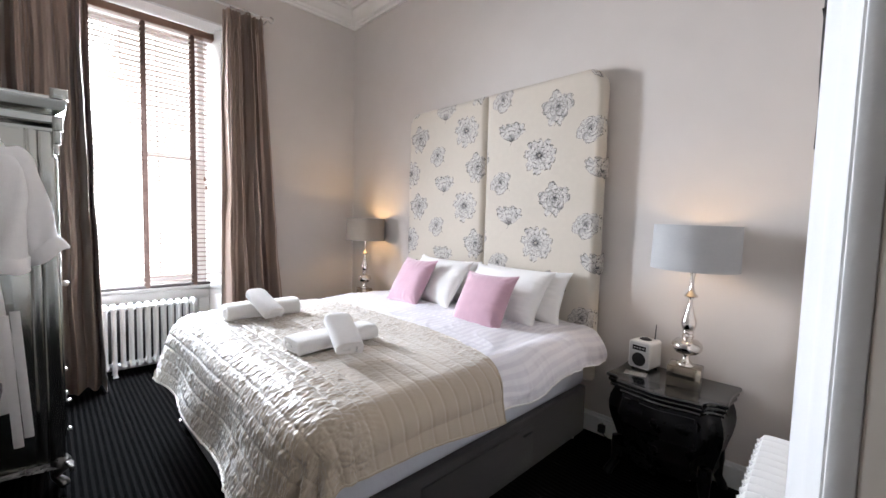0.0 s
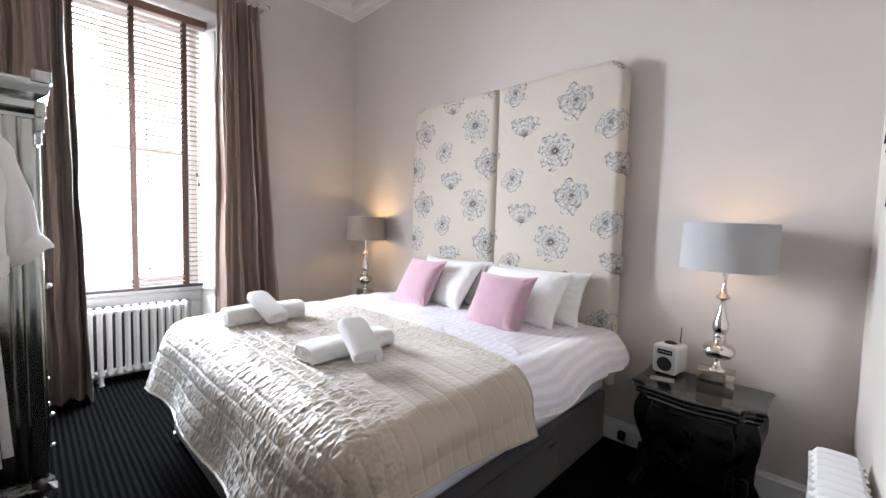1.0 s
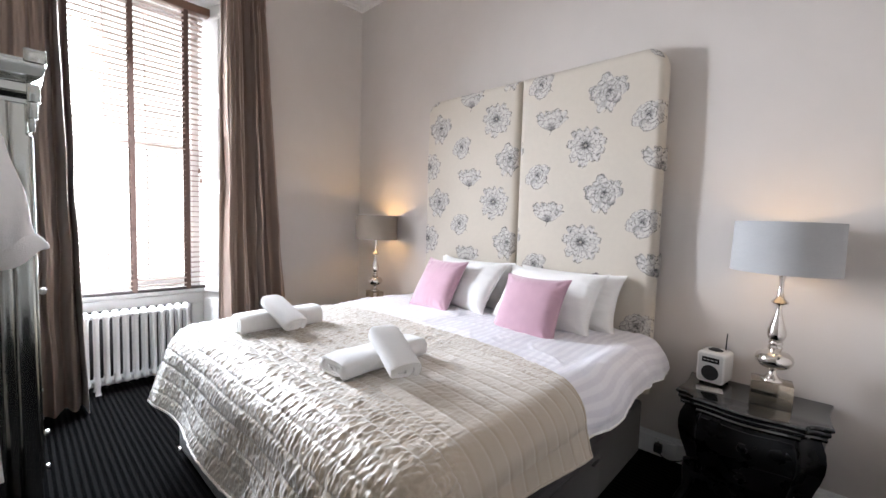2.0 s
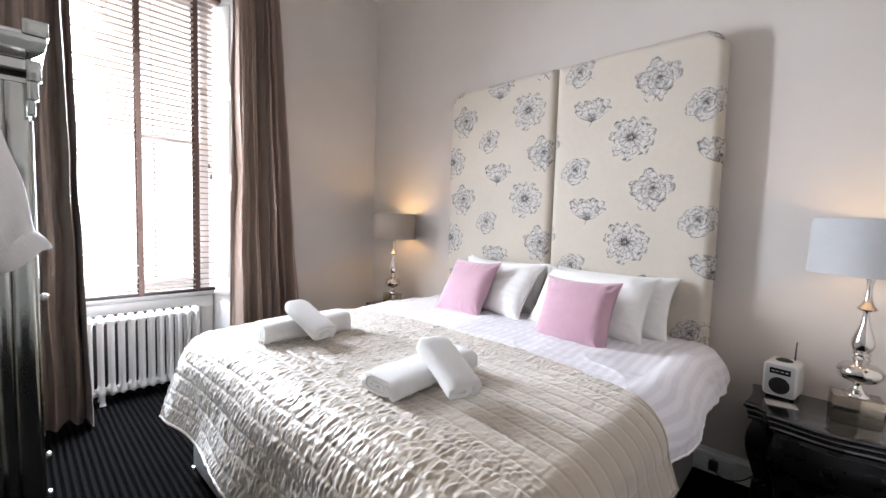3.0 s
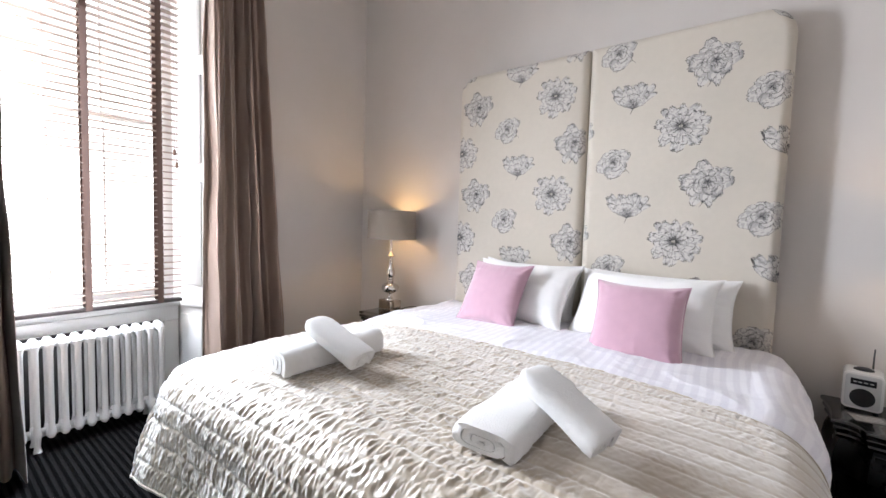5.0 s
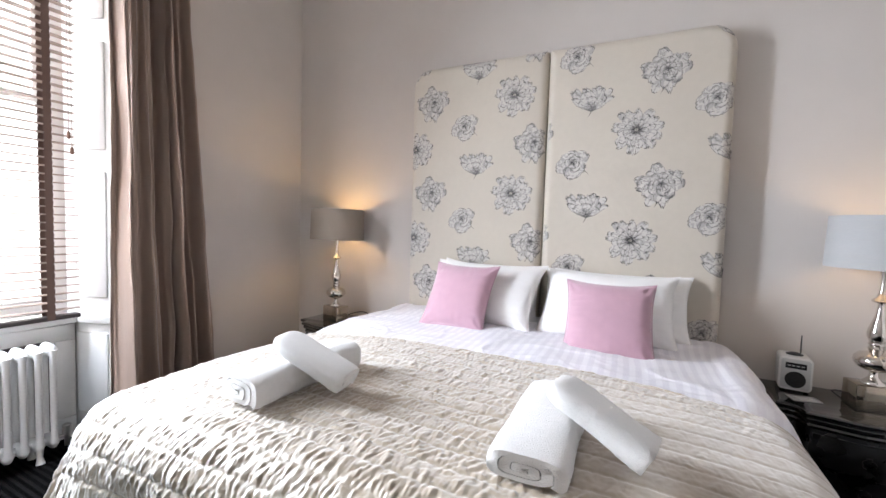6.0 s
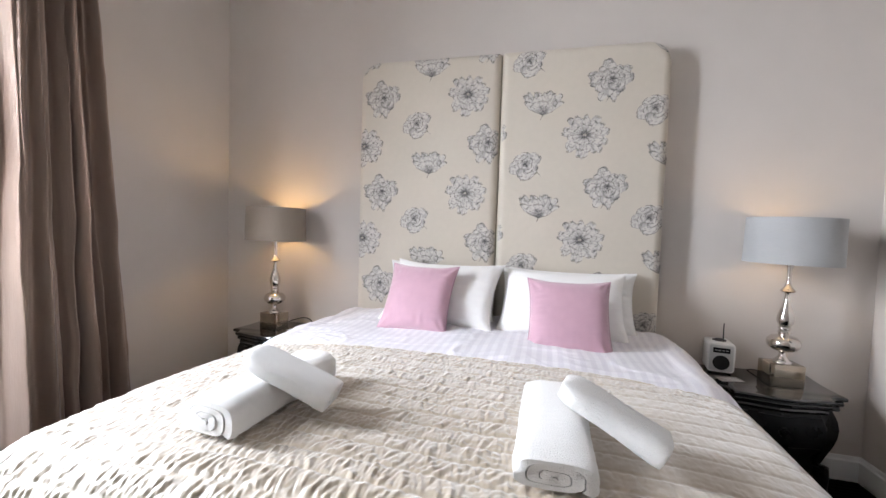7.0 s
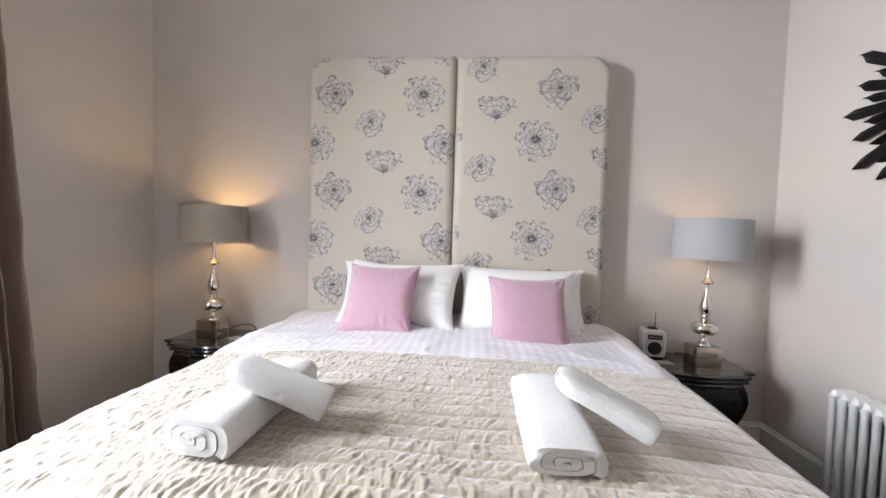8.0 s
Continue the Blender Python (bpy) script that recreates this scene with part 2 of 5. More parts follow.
def grid(bm, nu, nv, f, uvf=None):
    """A sheet f(u, v) over 0..1 x 0..1. Returns the rows of points."""
    rows = [[bm.verts.new(f(i / nu, j / nv)) for j in range(nv + 1)] for i in range(nu + 1)]
    layer = bm.loops.layers.uv.new("uv") if uvf else None
    for i in range(nu):
        for j in range(nv):
            face = bm.faces.new((rows[i][j], rows[i + 1][j], rows[i + 1][j + 1], rows[i][j + 1]))
            if layer:
                for loop, (a, b) in zip(face.loops, ((i, j), (i + 1, j), (i + 1, j + 1), (i, j + 1))):
                    loop[layer].uv = uvf(a / nu, b / nv)
    return rows


def rounded_outline(w, h, radii, n=8):
    """Points round a rectangle centred on 0 with the corner radii (++, -+, --, +-)."""
    pts = []
    for (sx, sy), r, a0 in zip(((1, 1), (-1, 1), (-1, -1), (1, -1)), radii, (0, 90, 180, 270)):
        r = max(r, 0.0005)
        for k in range(n + 1):
            a = radians(a0 + 90 * k / n)
            pts.append((sx * (w / 2 - r) + r * math.cos(a), sy * (h / 2 - r) + r * math.sin(a)))
    return pts


def padded_slab(bm, w, h, t, radii, edge, place, n=8):
    """A slab in a plane with softly rounded front and back edges; place(a, b, depth) gives the point."""
    rings = []
    steps = [(edge * (1 - math.sin(k * math.pi / 10)), edge * (1 - math.cos(k * math.pi / 10))) for k in range(6)]
    levels = [(i, d) for d, i in ((s[0], s[1]) for s in reversed(steps))]
    levels = [(i, d) for i, d in levels] + [(i, t - d) for i, d in reversed(levels)]
    for inset, depth in levels:
        pts = rounded_outline(w - 2 * inset, h - 2 * inset, [max(r - inset, 0.0005) for r in radii], n)
        rings.append([bm.verts.new(place(a, b, depth)) for a, b in pts])
    m = len(rings[0])
    for a, b in zip(rings, rings[1:]):
        for i in range(m):
            bm.faces.new((a[i], a[(i + 1) % m], b[(i + 1) % m], b[i]))
    bm.faces.new(rings[0][::-1])
    bm.faces.new(rings[-1])


# ---- the room ----
X_E, Y_N, X_W, Z_C = 2.53, 4.09, -0.62, 3.66


def y_s(x):
    """The south wall's face runs slightly out of square."""
    return 0.004 + 0.0378 * (x - 0.44)


bm = bmesh.new()
box(bm, -1.8, -1.62, -0.12, 2.75, 4.7, 0.0)
piece("floor", bm, CARPET, "near-black carpet with fine woven ribs", "carpet", smooth=False)
bm = bmesh.new()
box(bm, -3.0, -2.0, Z_C, 3.2, 4.7, Z_C + 0.12)
piece("ceiling", bm, CEIL, "white painted plaster ceiling", "ceiling", smooth=False)
bm = bmesh.new()
box(bm, X_E, -0.3, 0, X_E + 0.2, 4.7, Z_C)
piece("wall_east", bm, WALL, "warm grey painted plaster wall", "wall", smooth=False)
bm = bmesh.new()
box(bm, X_W - 0.2, -0.28, 0, X_W, 4.7, Z_C)
piece("wall_west", bm, WALL, "warm grey painted plaster wall", "wall", smooth=False)

WX0, WX1 = 0.11, 1.10
RX0, RX1 = -0.005, 1.215
HEAD = 3.05
bm = bmesh.new()
prism(bm, [(RX1, Y_N), (X_E, Y_N), (X_E, 4.66), (WX1, 4.66), (WX1, 4.40)], 0, HEAD)
prism(bm, [(RX0, Y_N), (WX0, 4.40), (WX0, 4.66), (X_W, 4.66), (X_W, Y_N)], 0, HEAD)
prism(bm, [(X_W, Y_N), (X_E, Y_N), (X_E, 4.66), (X_W, 4.66)], HEAD, Z_C)
piece("wall_north", bm, WALL, "warm grey plaster wall with a deep window recess", "wall", smooth=False)

DX0, DX1, DZ = -0.46, 0.44, 2.10
bm = bmesh.new()
prism(bm, [(DX1, y_s(DX1)), (DX1, -0.24), (X_E, -0.24), (X_E, y_s(X_E))], 0, Z_C)
prism(bm, [(X_W, y_s(X_W)), (X_W, -0.24), (DX0, -0.24), (DX0, y_s(DX0))], 0, Z_C)
prism(bm, [(DX0, y_s(DX0)), (DX0, -0.24), (DX1, -0.24), (DX1, y_s(DX1))], DZ, Z_C)
piece("wall_south", bm, WALL, "warm grey plaster wall with a doorway", "wall", smooth=False)

# hall outside the doorway
bm = bmesh.new()
box(bm, -1.6, -1.60, 0, 1.8, -1.45, Z_C)
box(bm, -1.75, -1.60, 0, -1.6, -0.24, Z_C)
box(bm, 1.65, -1.45, 0, 1.8, -0.24, Z_C)
box(bm, -1.6, -0.28, 0, X_W - 0.2, -0.24, Z_C)
piece("wall_hall", bm, WALL, "plain painted hall wall outside the doorway", "wall", smooth=False)

# door lining and casing
door = thing("door_1", "doorway with white moulded casing and a beige lining", "doorway", (0, 0, 0), kind="structure")
for x0, x1 in ((DX1 - 0.004, DX1 + 0.02), (DX0 - 0.02, DX0 + 0.004)):
    part("lining", boxed(x0, -0.26, 0, x1, -0.0125, DZ + 0.02, bevel=0.002), LINING, door, "beige painted lining")
    part("lining_edge", boxed(x0, -0.012, 0, x1, y_s(DX1) + 0.002, DZ + 0.02, bevel=0.002), WHITE, door, "white painted edge of the lining")
part("lining", boxed(DX0, -0.26, DZ - 0.004, DX1, y_s(DX1) - 0.02, DZ + 0.02), LINING, door)


def casing(bm, along, z0, z1, sgn):
    prof = [(0, 0), (0, 0.003), (0.006, 0.005), (0.030, 0.007), (0.036, 0.011), (0.048, 0.014), (0.060, 0.015), (0.068, 0.021), (0.082, 0.025), (0.096, 0.026), (0.102, 0.021), (0.102, 0)]
    lo = [bm.verts.new((along + sgn * a, y_s(along + sgn * a) + b + 0.001, z0)) for a, b in prof]
    hi = [bm.verts.new((along + sgn * a, y_s(along + sgn * a) + b + 0.001, z1)) for a, b in prof]
    for i in range(len(prof) - 1):
        bm.faces.new((lo[i], lo[i + 1], hi[i + 1], hi[i]))
    bm.faces.new(lo)
    bm.faces.new(hi)
    bm.faces.new((lo[-1], lo[0], hi[0], hi[-1]))


bm = bmesh.new()
casing(bm, DX1, 0, DZ + 0.1, 1)
part("casing", bm, WHITE, door, angle=60)
bm = bmesh.new()
casing(bm, DX0, 0, DZ + 0.1, -1)
part("casing", bm, WHITE, door, angle=60)
part("casing", boxed(DX0, y_s(0) + 0.002, DZ, DX1, y_s(0) + 0.026, DZ + 0.1, bevel=0.006), WHITE, door)


# cornice, skirting
def swept(bm, corners, profile):
    """Sweeps (out, z) pairs along the inner corners of the room, mitred; a corner is (x, y, inward x, inward y)."""
    rings = [[bm.verts.new((x + ix * o, y + iy * o, z)) for o, z in profile] for x, y, ix, iy in corners]
    for a, b in zip(rings, rings[1:]):
        for i in range(len(profile) - 1):
            bm.faces.new((a[i], a[i + 1], b[i + 1], b[i]))


CORNICE = [(0.0, 3.455), (0.022, 3.455), (0.026, 3.475), (0.040, 3.482), (0.044, 3.505), (0.060, 3.512), (0.085, 3.530), (0.105, 3.556),
           (0.116, 3.590), (0.135, 3.596), (0.140, 3.615), (0.185, 3.622), (0.190, 3.640), (0.235, 3.645), (0.240, 3.660)]
bm = bmesh.new()
swept(bm, [(X_W, y_s(X_W), 1, 1), (X_E, y_s(X_E), -1, 1), (X_E, Y_N, -1, -1), (X_W, Y_N, 1, -1), (X_W, y_s(X_W), 1, 1)], CORNICE)
piece("cornice", bm, CEIL, "white moulded plaster cornice", "cornice", angle=30)

SKIRT = [(0.0, 0.13), (0.006, 0.13), (0.010, 0.122), (0.010, 0.114), (0.018, 0.106), (0.018, 0.0)]
bm = bmesh.new()
swept(bm, [(DX1 + 0.11, y_s(0.55), 0, 1), (X_E, y_s(X_E), -1, 1), (X_E, Y_N, -1, -1), (RX1 + 0.01, Y_N, 0, -1)], SKIRT)
swept(bm, [(RX0 - 0.01, Y_N, 0, -1), (X_W, Y_N, 1, -1), (X_W, y_s(X_W), 1, 1), (DX0 - 0.11, y_s(DX0), 0, 1)], SKIRT)
piece("baseboard", bm, WHITE, "white painted skirting board with a moulded top", "baseboard", angle=30)

# sky seen through the window
bm = bmesh.new()
box(bm, -9, 9.0, -6, 9, 9.05, 12)
piece("backdrop", bm, SKYGLOW, "overcast white sky outside the window", "backdrop", smooth=False)

# ---- window ----
win = thing("window_1", "tall white sash window in a panelled recess", "window", (0.605, 4.4, 0), kind="structure")
FY0, FY1 = 4.44, 4.52
for x0, x1 in ((WX0, WX0 + 0.06), (WX1 - 0.06, WX1)):
    part("window_frame", boxed(x0, FY0 - 0.02, 0.66, x1, FY1 + 0.05, HEAD, bevel=0.004), WHITE, win, world=True)
part("window_frame", boxed(WX0 + 0.06, FY0 - 0.02, HEAD - 0.07, WX1 - 0.06, FY1 + 0.05, HEAD, bevel=0.004), WHITE, win, world=True)
for z0, z1, y in ((1.855, 1.885, FY0), (1.875, 1.905, FY0 + 0.04), (0.70, 0.79, FY0), (HEAD - 0.13, HEAD - 0.07, FY0 + 0.04)):
    part("sash_rail", boxed(WX0 + 0.06, y, z0, WX1 - 0.06, y + 0.035, z1, bevel=0.005), WHITE, win, world=True)
for z0, z1, y in ((0.79, 1.855, FY0), (1.905, HEAD - 0.13, FY0 + 0.04)):
    for x in (WX0 + 0.06, WX1 - 0.11):
        part("sash_stile", boxed(x, y, z0, x + 0.05, y + 0.035, z1, bevel=0.004), WHITE, win, world=True)
    for k in (1, 2):
        x = WX0 + 0.11 + (WX1 - WX0 - 0.22) * k / 3
        part("glazing_bar", boxed(x - 0.007, y + 0.004, z0, x + 0.007, y + 0.031, z1, bevel=0.004), WHITE, win, world=True)
    pane = part("pane", boxed(WX0 + 0.11, y + 0.016, z0, WX1 - 0.11, y + 0.020, z1), GLASS, win, "clear glass", world=True)
    pane.visible_shadow = False
part("window_sill", boxed(WX0 - 0.02, 4.315, 0.655, WX1 + 0.02, 4.60, 0.69, bevel=0.008), WHITE, win, world=True)
part("apron", boxed(WX0 - 0.03, 4.36, 0.0, WX1 + 0.03, 4.64, 0.655), WHITE, win, world=True)
for x0, x1, z0, z1 in ((WX0, WX1, 0.0, 0.12), (WX0, WX1, 0.56, 0.65), (WX0, WX0 + 0.09, 0.12, 0.56), (WX1 - 0.09, WX1, 0.12, 0.56)):
    part("apron_frame", boxed(x0, 4.335, z0, x1, 4.362, z1, bevel=0.007), WHITE, win, world=True)
part("apron_panel", boxed(WX0 + 0.12, 4.348, 0.15, WX1 - 0.12, 4.37, 0.53, bevel=0.008), WHITE, win, world=True)
# added dark sheet that darkens the gaps between the radiator columns
part("recess_panel", boxed(0.25, 4.318, 0.06, 0.985, 4.336, 0.575, bevel=0.004), DIVAN, win, "dark sheet added behind the radiator to darken its gaps", world=True)
part("soffit", boxed(RX0 + 0.004, Y_N + 0.002, HEAD - 0.016, RX1 - 0.004, 4.44, HEAD + 0.004), WHITE, win, world=True)
for s in (1, -1):
    xa, xb = (RX1, WX1) if s > 0 else (RX0, WX0)
    d = Vector((xb - xa, 0.31, 0))
    ln, d = d.length, d.normalized()
    nrm = Vector((-d.y, d.x, 0)) if s > 0 else Vector((d.y, -d.x, 0))

    def shut(a0, a1, z0, z1, t0, t1, bev):
        q = boxed(a0, t0, z0, a1, t1, z1, bevel=bev)
        for v in q.verts:
            a, t, z = v.co
            v.co = Vector((xa, Y_N, z)) + d * a + nrm * t
        return q

    part("shutter", shut(0.0, ln, 0.0, HEAD - 0.02, -0.004, 0.012, 0.0), WHITE, win, world=True)
    for z0, z1 in ((0.14, 0.60), (0.80, 1.50), (1.62, 2.20), (2.32, 2.92)):
        part("shutter_panel", shut(0.075, ln - 0.06, z0, z1, 0.008, 0.022, 0.010), WHITE, win, world=True)
    part("shutter_rail", shut(0.0, ln, 0.655, 0.70, 0.010, 0.030, 0.006), WHITE, win, world=True)
tubebm = bmesh.new()
tube(tubebm, [(1.108, 4.33, 0.99), (1.085, 4.325, 0.99)], 0.011, 10)
part("shutter_knob", tubebm, STEEL, win, world=True)

# venetian blind
blind = thing("venetian_blind", "open white slatted blind with brown ladder tapes", "blind", (0.605, 4.26, 0.70))
BX0, BX1, BY = 0.125, 1.088, 4.265
part("headrail", boxed(BX0 - 0.02, BY - 0.045, 2.935, BX1 + 0.045, BY + 0.035, 2.995, bevel=0.004), BROWNWOOD, blind, "brown wooden valance", world=True)
part("bottom_rail", boxed(BX0, BY - 0.028, 0.700, BX1, BY + 0.028, 0.722, bevel=0.004), RAILDARK, blind, "dark brown bottom rail", world=True)
sbm = bmesh.new()
rows = []
for k in range(7):
    a = (k / 6 - 0.5)
    c = Vector((0, a * 0.050, 0.0035 * (1 - 4 * a * a)))
    rows.append([(c + Vector((x, 0, o))) for x in (0, BX1 - BX0) for o in (0, 0.0028)])
vs = [[sbm.verts.new(p) for p in r] for r in rows]
for a, b in zip(vs, vs[1:]):
    sbm.faces.new((a[0], a[2], b[2], b[0]))
    sbm.faces.new((a[1], b[1], b[3], a[3]))
    sbm.faces.new((a[0], b[0], b[1], a[1]))
    sbm.faces.new((a[2], a[3], b[3], b[2]))
sbm.faces.new((vs[0][0], vs[0][1], vs[0][3], vs[0][2]))
sbm.faces.new((vs[-1][0], vs[-1][2], vs[-1][3], vs[-1][1]))
smesh = finish("slat", sbm, SLAT)
z = 0.750
k = 0
while z < 2.925:
    s = part("slat", smesh, SLAT, blind, world=True)
    s.matrix_basis = pose(BX0, BY, z, 0.5 + 1.5 * math.sin(k * 1.7), 0, 0)
    z += 0.0420
    k += 1
for x in (0.25, 0.605, 0.962):
    for y in (BY - 0.031, BY + 0.030):
        tb = bmesh.new()
        n = 212
        zs = [0.705 + j * 2.24 / n for j in range(n + 1)]
        ws = [0.0135 + 0.0040 * abs(math.sin(math.pi * (z0 - 0.750) / 0.042)) for z0 in zs]
        pairs = [[tb.verts.new((x - w, y, z0)), tb.verts.new((x + w, y, z0))] for z0, w in zip(zs, ws)]
        for a, b in zip(pairs, pairs[1:]):
            tb.faces.new((a[0], a[1], b[1], b[0]))
        bmesh.ops.remove_doubles(tb, verts=tb.verts, dist=0.0002)
        g = bmesh.ops.extrude_face_region(tb, geom=tb.faces[:])
        for v in g["geom"]:
            if isinstance(v, bmesh.types.BMVert):
                v.co.y += 0.0012
        part("ladder_tape", tb, TAPE, blind, "brown woven ladder tape", world=True)
for x, z1 in ((1.045, 1.70), (1.058, 1.62)):
    cb = bmesh.new()
    tube(cb, [(x, BY - 0.035, 2.94), (x, BY - 0.036, z1 + 0.5), (x, BY - 0.035, z1)], 0.0016, 6)
    cord = part("cord", cb, SLAT, blind, world=True)
    cb = bmesh.new()
    lathe(cb, [(0.002, 0), (0.008, -0.01), (0.009, -0.035), (0.004, -0.042)], 12, (x, BY - 0.035, z1))
    part("tassel", cb, BROWNWOOD, cord, "brown wooden cord pull")


# ---- curtains ----
def curtain(name, x0t, x1t, x0b, x1b, folds, seed, label):
    th = thing(name, label, "curtain", ((x0b + x1b) / 2, 3.95, 0), group="pair of curtains at the window")
    rnd = random.Random(seed)
    ph = [rnd.uniform(0, 6.28) for _ in range(6)]
    top = 3.135

    def f(u, v):
        z = 0.012 + (top - 0.012) * v
        g = v ** 0.75
        a = x0b + (x0t - x0b) * g
        b = x1b + (x1t - x1b) * g
        w = u + 0.020 * math.sin(6.28 * u * 2 + ph[0] + 1.2 * v) + 0.008 * math.sin(6.28 * u * 5 + ph[1] + 3 * v)
        x = a + (b - a) * w
        flare = 1 - 0.45 * v ** 3
        wv = math.sin(6.28 * folds * (u + 0.060 * math.sin(6.28 * u + ph[2]) + 0.020 * math.sin(2.2 * v + ph[3])))
        y = 3.945 + 0.074 * flare * math.copysign(abs(wv) ** 0.75, wv) * (0.72 + 0.42 * math.sin(6.28 * 1.7 * u + ph[5] + 0.8 * v))
        y += 0.026 * flare * math.sin(6.28 * folds * 0.53 * u + ph[4] + 2.0 * v) + 0.011 * math.sin(6.28 * folds * 2.3 * u + ph[5] + 3 * v)
        y += 0.013 * noise.noise(Vector((x * 12, z * 4, seed))) + 0.004 * noise.noise(Vector((x * 30, z * 14, seed + 2)))
        x += 0.012 * noise.noise(Vector((u * 6, z * 2.4, seed + 5)))
        if v > 0.955:
            y += 0.010 * math.sin(6.28 * folds * 3.2 * u)
        return Vector((x, y, z))

    cb = bmesh.new()
    grid(cb, 200, 110, f)
    g = bmesh.ops.extrude_face_region(cb, geom=cb.faces[:])
    cb.normal_update()
    for v in g["geom"]:
        if isinstance(v, bmesh.types.BMVert):
            v.co.y += 0.004
    part("drape", cb, CURTAIN, th, world=True, angle=80)
    hb = bmesh.new()
    grid(hb, 160, 6, lambda u, v: f(u, 0.962 + 0.038 * v) + Vector((0, -0.006 - 0.004 * abs(math.sin(6.28 * folds * 1.6 * u)), 0.004)))
    part("pleat_heading", hb, CURTAIN, th, "gathered pencil-pleat heading", world=True, angle=80)
    return th


curtain("curtain", 1.135, 1.475, 1.095, 1.690, 6, 3, "floor-length taupe silk curtain drawn back beside the window")
curtain("curtain", -0.40, 0.245, -0.42, 0.285, 8, 11, "floor-length taupe silk curtain drawn back behind the wardrobe")
pole = thing("curtain_pole", "slim brushed steel curtain pole with ring finials", "curtain pole", (0.5, 3.945, 3.17))
pb = bmesh.new()
tube(pb, [(-0.46, 3.93, 3.165), (1.52, 3.93, 3.165)], 0.012, 14)
part("rod", pb, STEEL, pole, world=True)
for x in (-0.48, 1.535):
    fb = bmesh.new()
    tube(fb, [(x + 0.024 * math.cos(a), 3.93, 3.165 + 0.024 * math.sin(a)) for a in (i * math.pi / 10 for i in range(20))] + [(x + 0.024, 3.93, 3.165)], 0.006, 8)
    part("finial", fb, STEEL, pole, "open ring finial", world=True)
for x in (-0.30, 1.50):
    bb = bmesh.new()
    tube(bb, [(x, 3.93, 3.148), (x, 4.00, 3.145), (x, Y_N - 0.002, 3.145)], 0.007, 8)
    lathe(bb, [(0.02, 0), (0.02, 0.01)], 16, (x, 4.08, 3.14))
    part("bracket", bb, STEEL, pole, world=True)


# ---- radiators ----
def radiator(name, label, length, depth, z0, z1, cols, m, feet, pitch=0.050, r=0.0145):
    th = tagged(new(name), label, "radiator")
    th.matrix_basis = m
    n = max(2, round(length / pitch))
    p = length / n
    sb = bmesh.new()
    for c in range(cols):
        y = depth * (c / (cols - 1) - 0.5) * 0.78
        tube(sb, [(0, y, z0 + 0.03), (0, y, z0 + 0.07), (0, y, (z0 + z1) / 2), (0, y, z1 - 0.07), (0, y, z1 - 0.03)], [r * 1.35, r, r * 0.95, r, r * 1.35], 10)
    for zc in (z0 + 0.032, z1 - 0.034):
        prof = []
        hw, hh = min(p * 0.41, r * 1.55), 0.034
        for k in range(9):
            a = k / 8
            y = -depth / 2 + depth * a
            s = math.sqrt(max(0.0, 1 - abs(2 * a - 1) ** 5)) * 0.999 + 0.001
            prof.append([sb.verts.new((hw * s * math.cos(t), y, zc + hh * s * math.sin(t))) for t in (i * math.pi / 6 for i in range(12))])
        for a, b in zip(prof, prof[1:]):
            for i in range(12):
                sb.faces.new((a[i], a[(i + 1) % 12], b[(i + 1) % 12], b[i]))
        sb.faces.new(prof[0][::-1])
        sb.faces.new(prof[-1])
    sm = finish("section", sb, RADIATOR)
    for k in range(n):
        o = part("section", sm, RADIATOR, th)
        o.matrix_basis = pose(p * (k + 0.5), 0, 0)
    for zc in (z0 + 0.034, z1 - 0.036):
        hb = bmesh.new()
        tube(hb, [(0.004, 0, zc), (length - 0.004, 0, zc)], 0.020, 10)
        part("hub", hb, RADIATOR, th)
    if feet:
        for k in (1.5, n - 1.5):
            for y in (-depth * 0.36, depth * 0.36):
                fb = bmesh.new()
                tube(fb, [(p * k, y, z0 + 0.03), (p * k, y, 0.03), (p * k, y * 1.15, 0.0)], [0.018, 0.013, 0.019], 8)
                part("foot", fb, RADIATOR, th)
    return th


rw = radiator("column_radiator", "white cast-iron column radiator under the window", 0.68, 0.12, 0.055, 0.60, 2, pose(0.28, 4.195, 0), True, 0.0565, 0.0145)
vb = bmesh.new()
lathe(vb, [(0.012, 0), (0.012, 0.06), (0.020, 0.065), (0.020, 0.11), (0.012, 0.115)], 14, (0.72, 0.0, 0.03))
tube(vb, [(0.68, 0, 0.088), (0.72, 0, 0.085)], 0.010, 8)
part("valve", vb, STEEL, rw, "steel radiator valve")
rs = radiator("column_radiator", "long white column radiator on the wall beside the nightstand", 0.92, 0.135, 0.05, 0.575, 3, pose(1.025, 0.117, 0, 0, 0, 1.9), True)

# ---- bed ----
BY0, BY1, BXF, BXH = 1.13, 2.93, 0.57, 2.40
BYC = (BY0 + BY1) / 2
bed = thing("divan_bed", "super-king divan bed with a dark grey fabric base", "bed", (1.48, BYC, 0))
for y0, y1 in ((BY0, BYC - 0.002), (BYC + 0.002, BY1)):
    part("divan_base", boxed(BXF, y0, 0.045, BXH, y1, 0.343, bevel=0.014, seg=3), DIVAN, bed, world=True)
    part("mattress", boxed(BXF + 0.01, y0 + 0.01, 0.345, BXH - 0.002, y1 - 0.01, 0.62, bevel=0.04, seg=4), MATTRESS, bed, "pale blue-grey mattress", world=True)
drawer = part("drawer", boxed(1.02, BY0 - 0.010, 0.085, 1.80, BY0 + 0.004, 0.295, bevel=0.005), DIVAN, bed, world=True)
hb = bmesh.new()
box(hb, 1.70, BY0 - 0.022, 0.262, 1.78, BY0 - 0.008, 0.268, bevel=0.002)
part("drawer_pull", hb, CABLE, drawer)
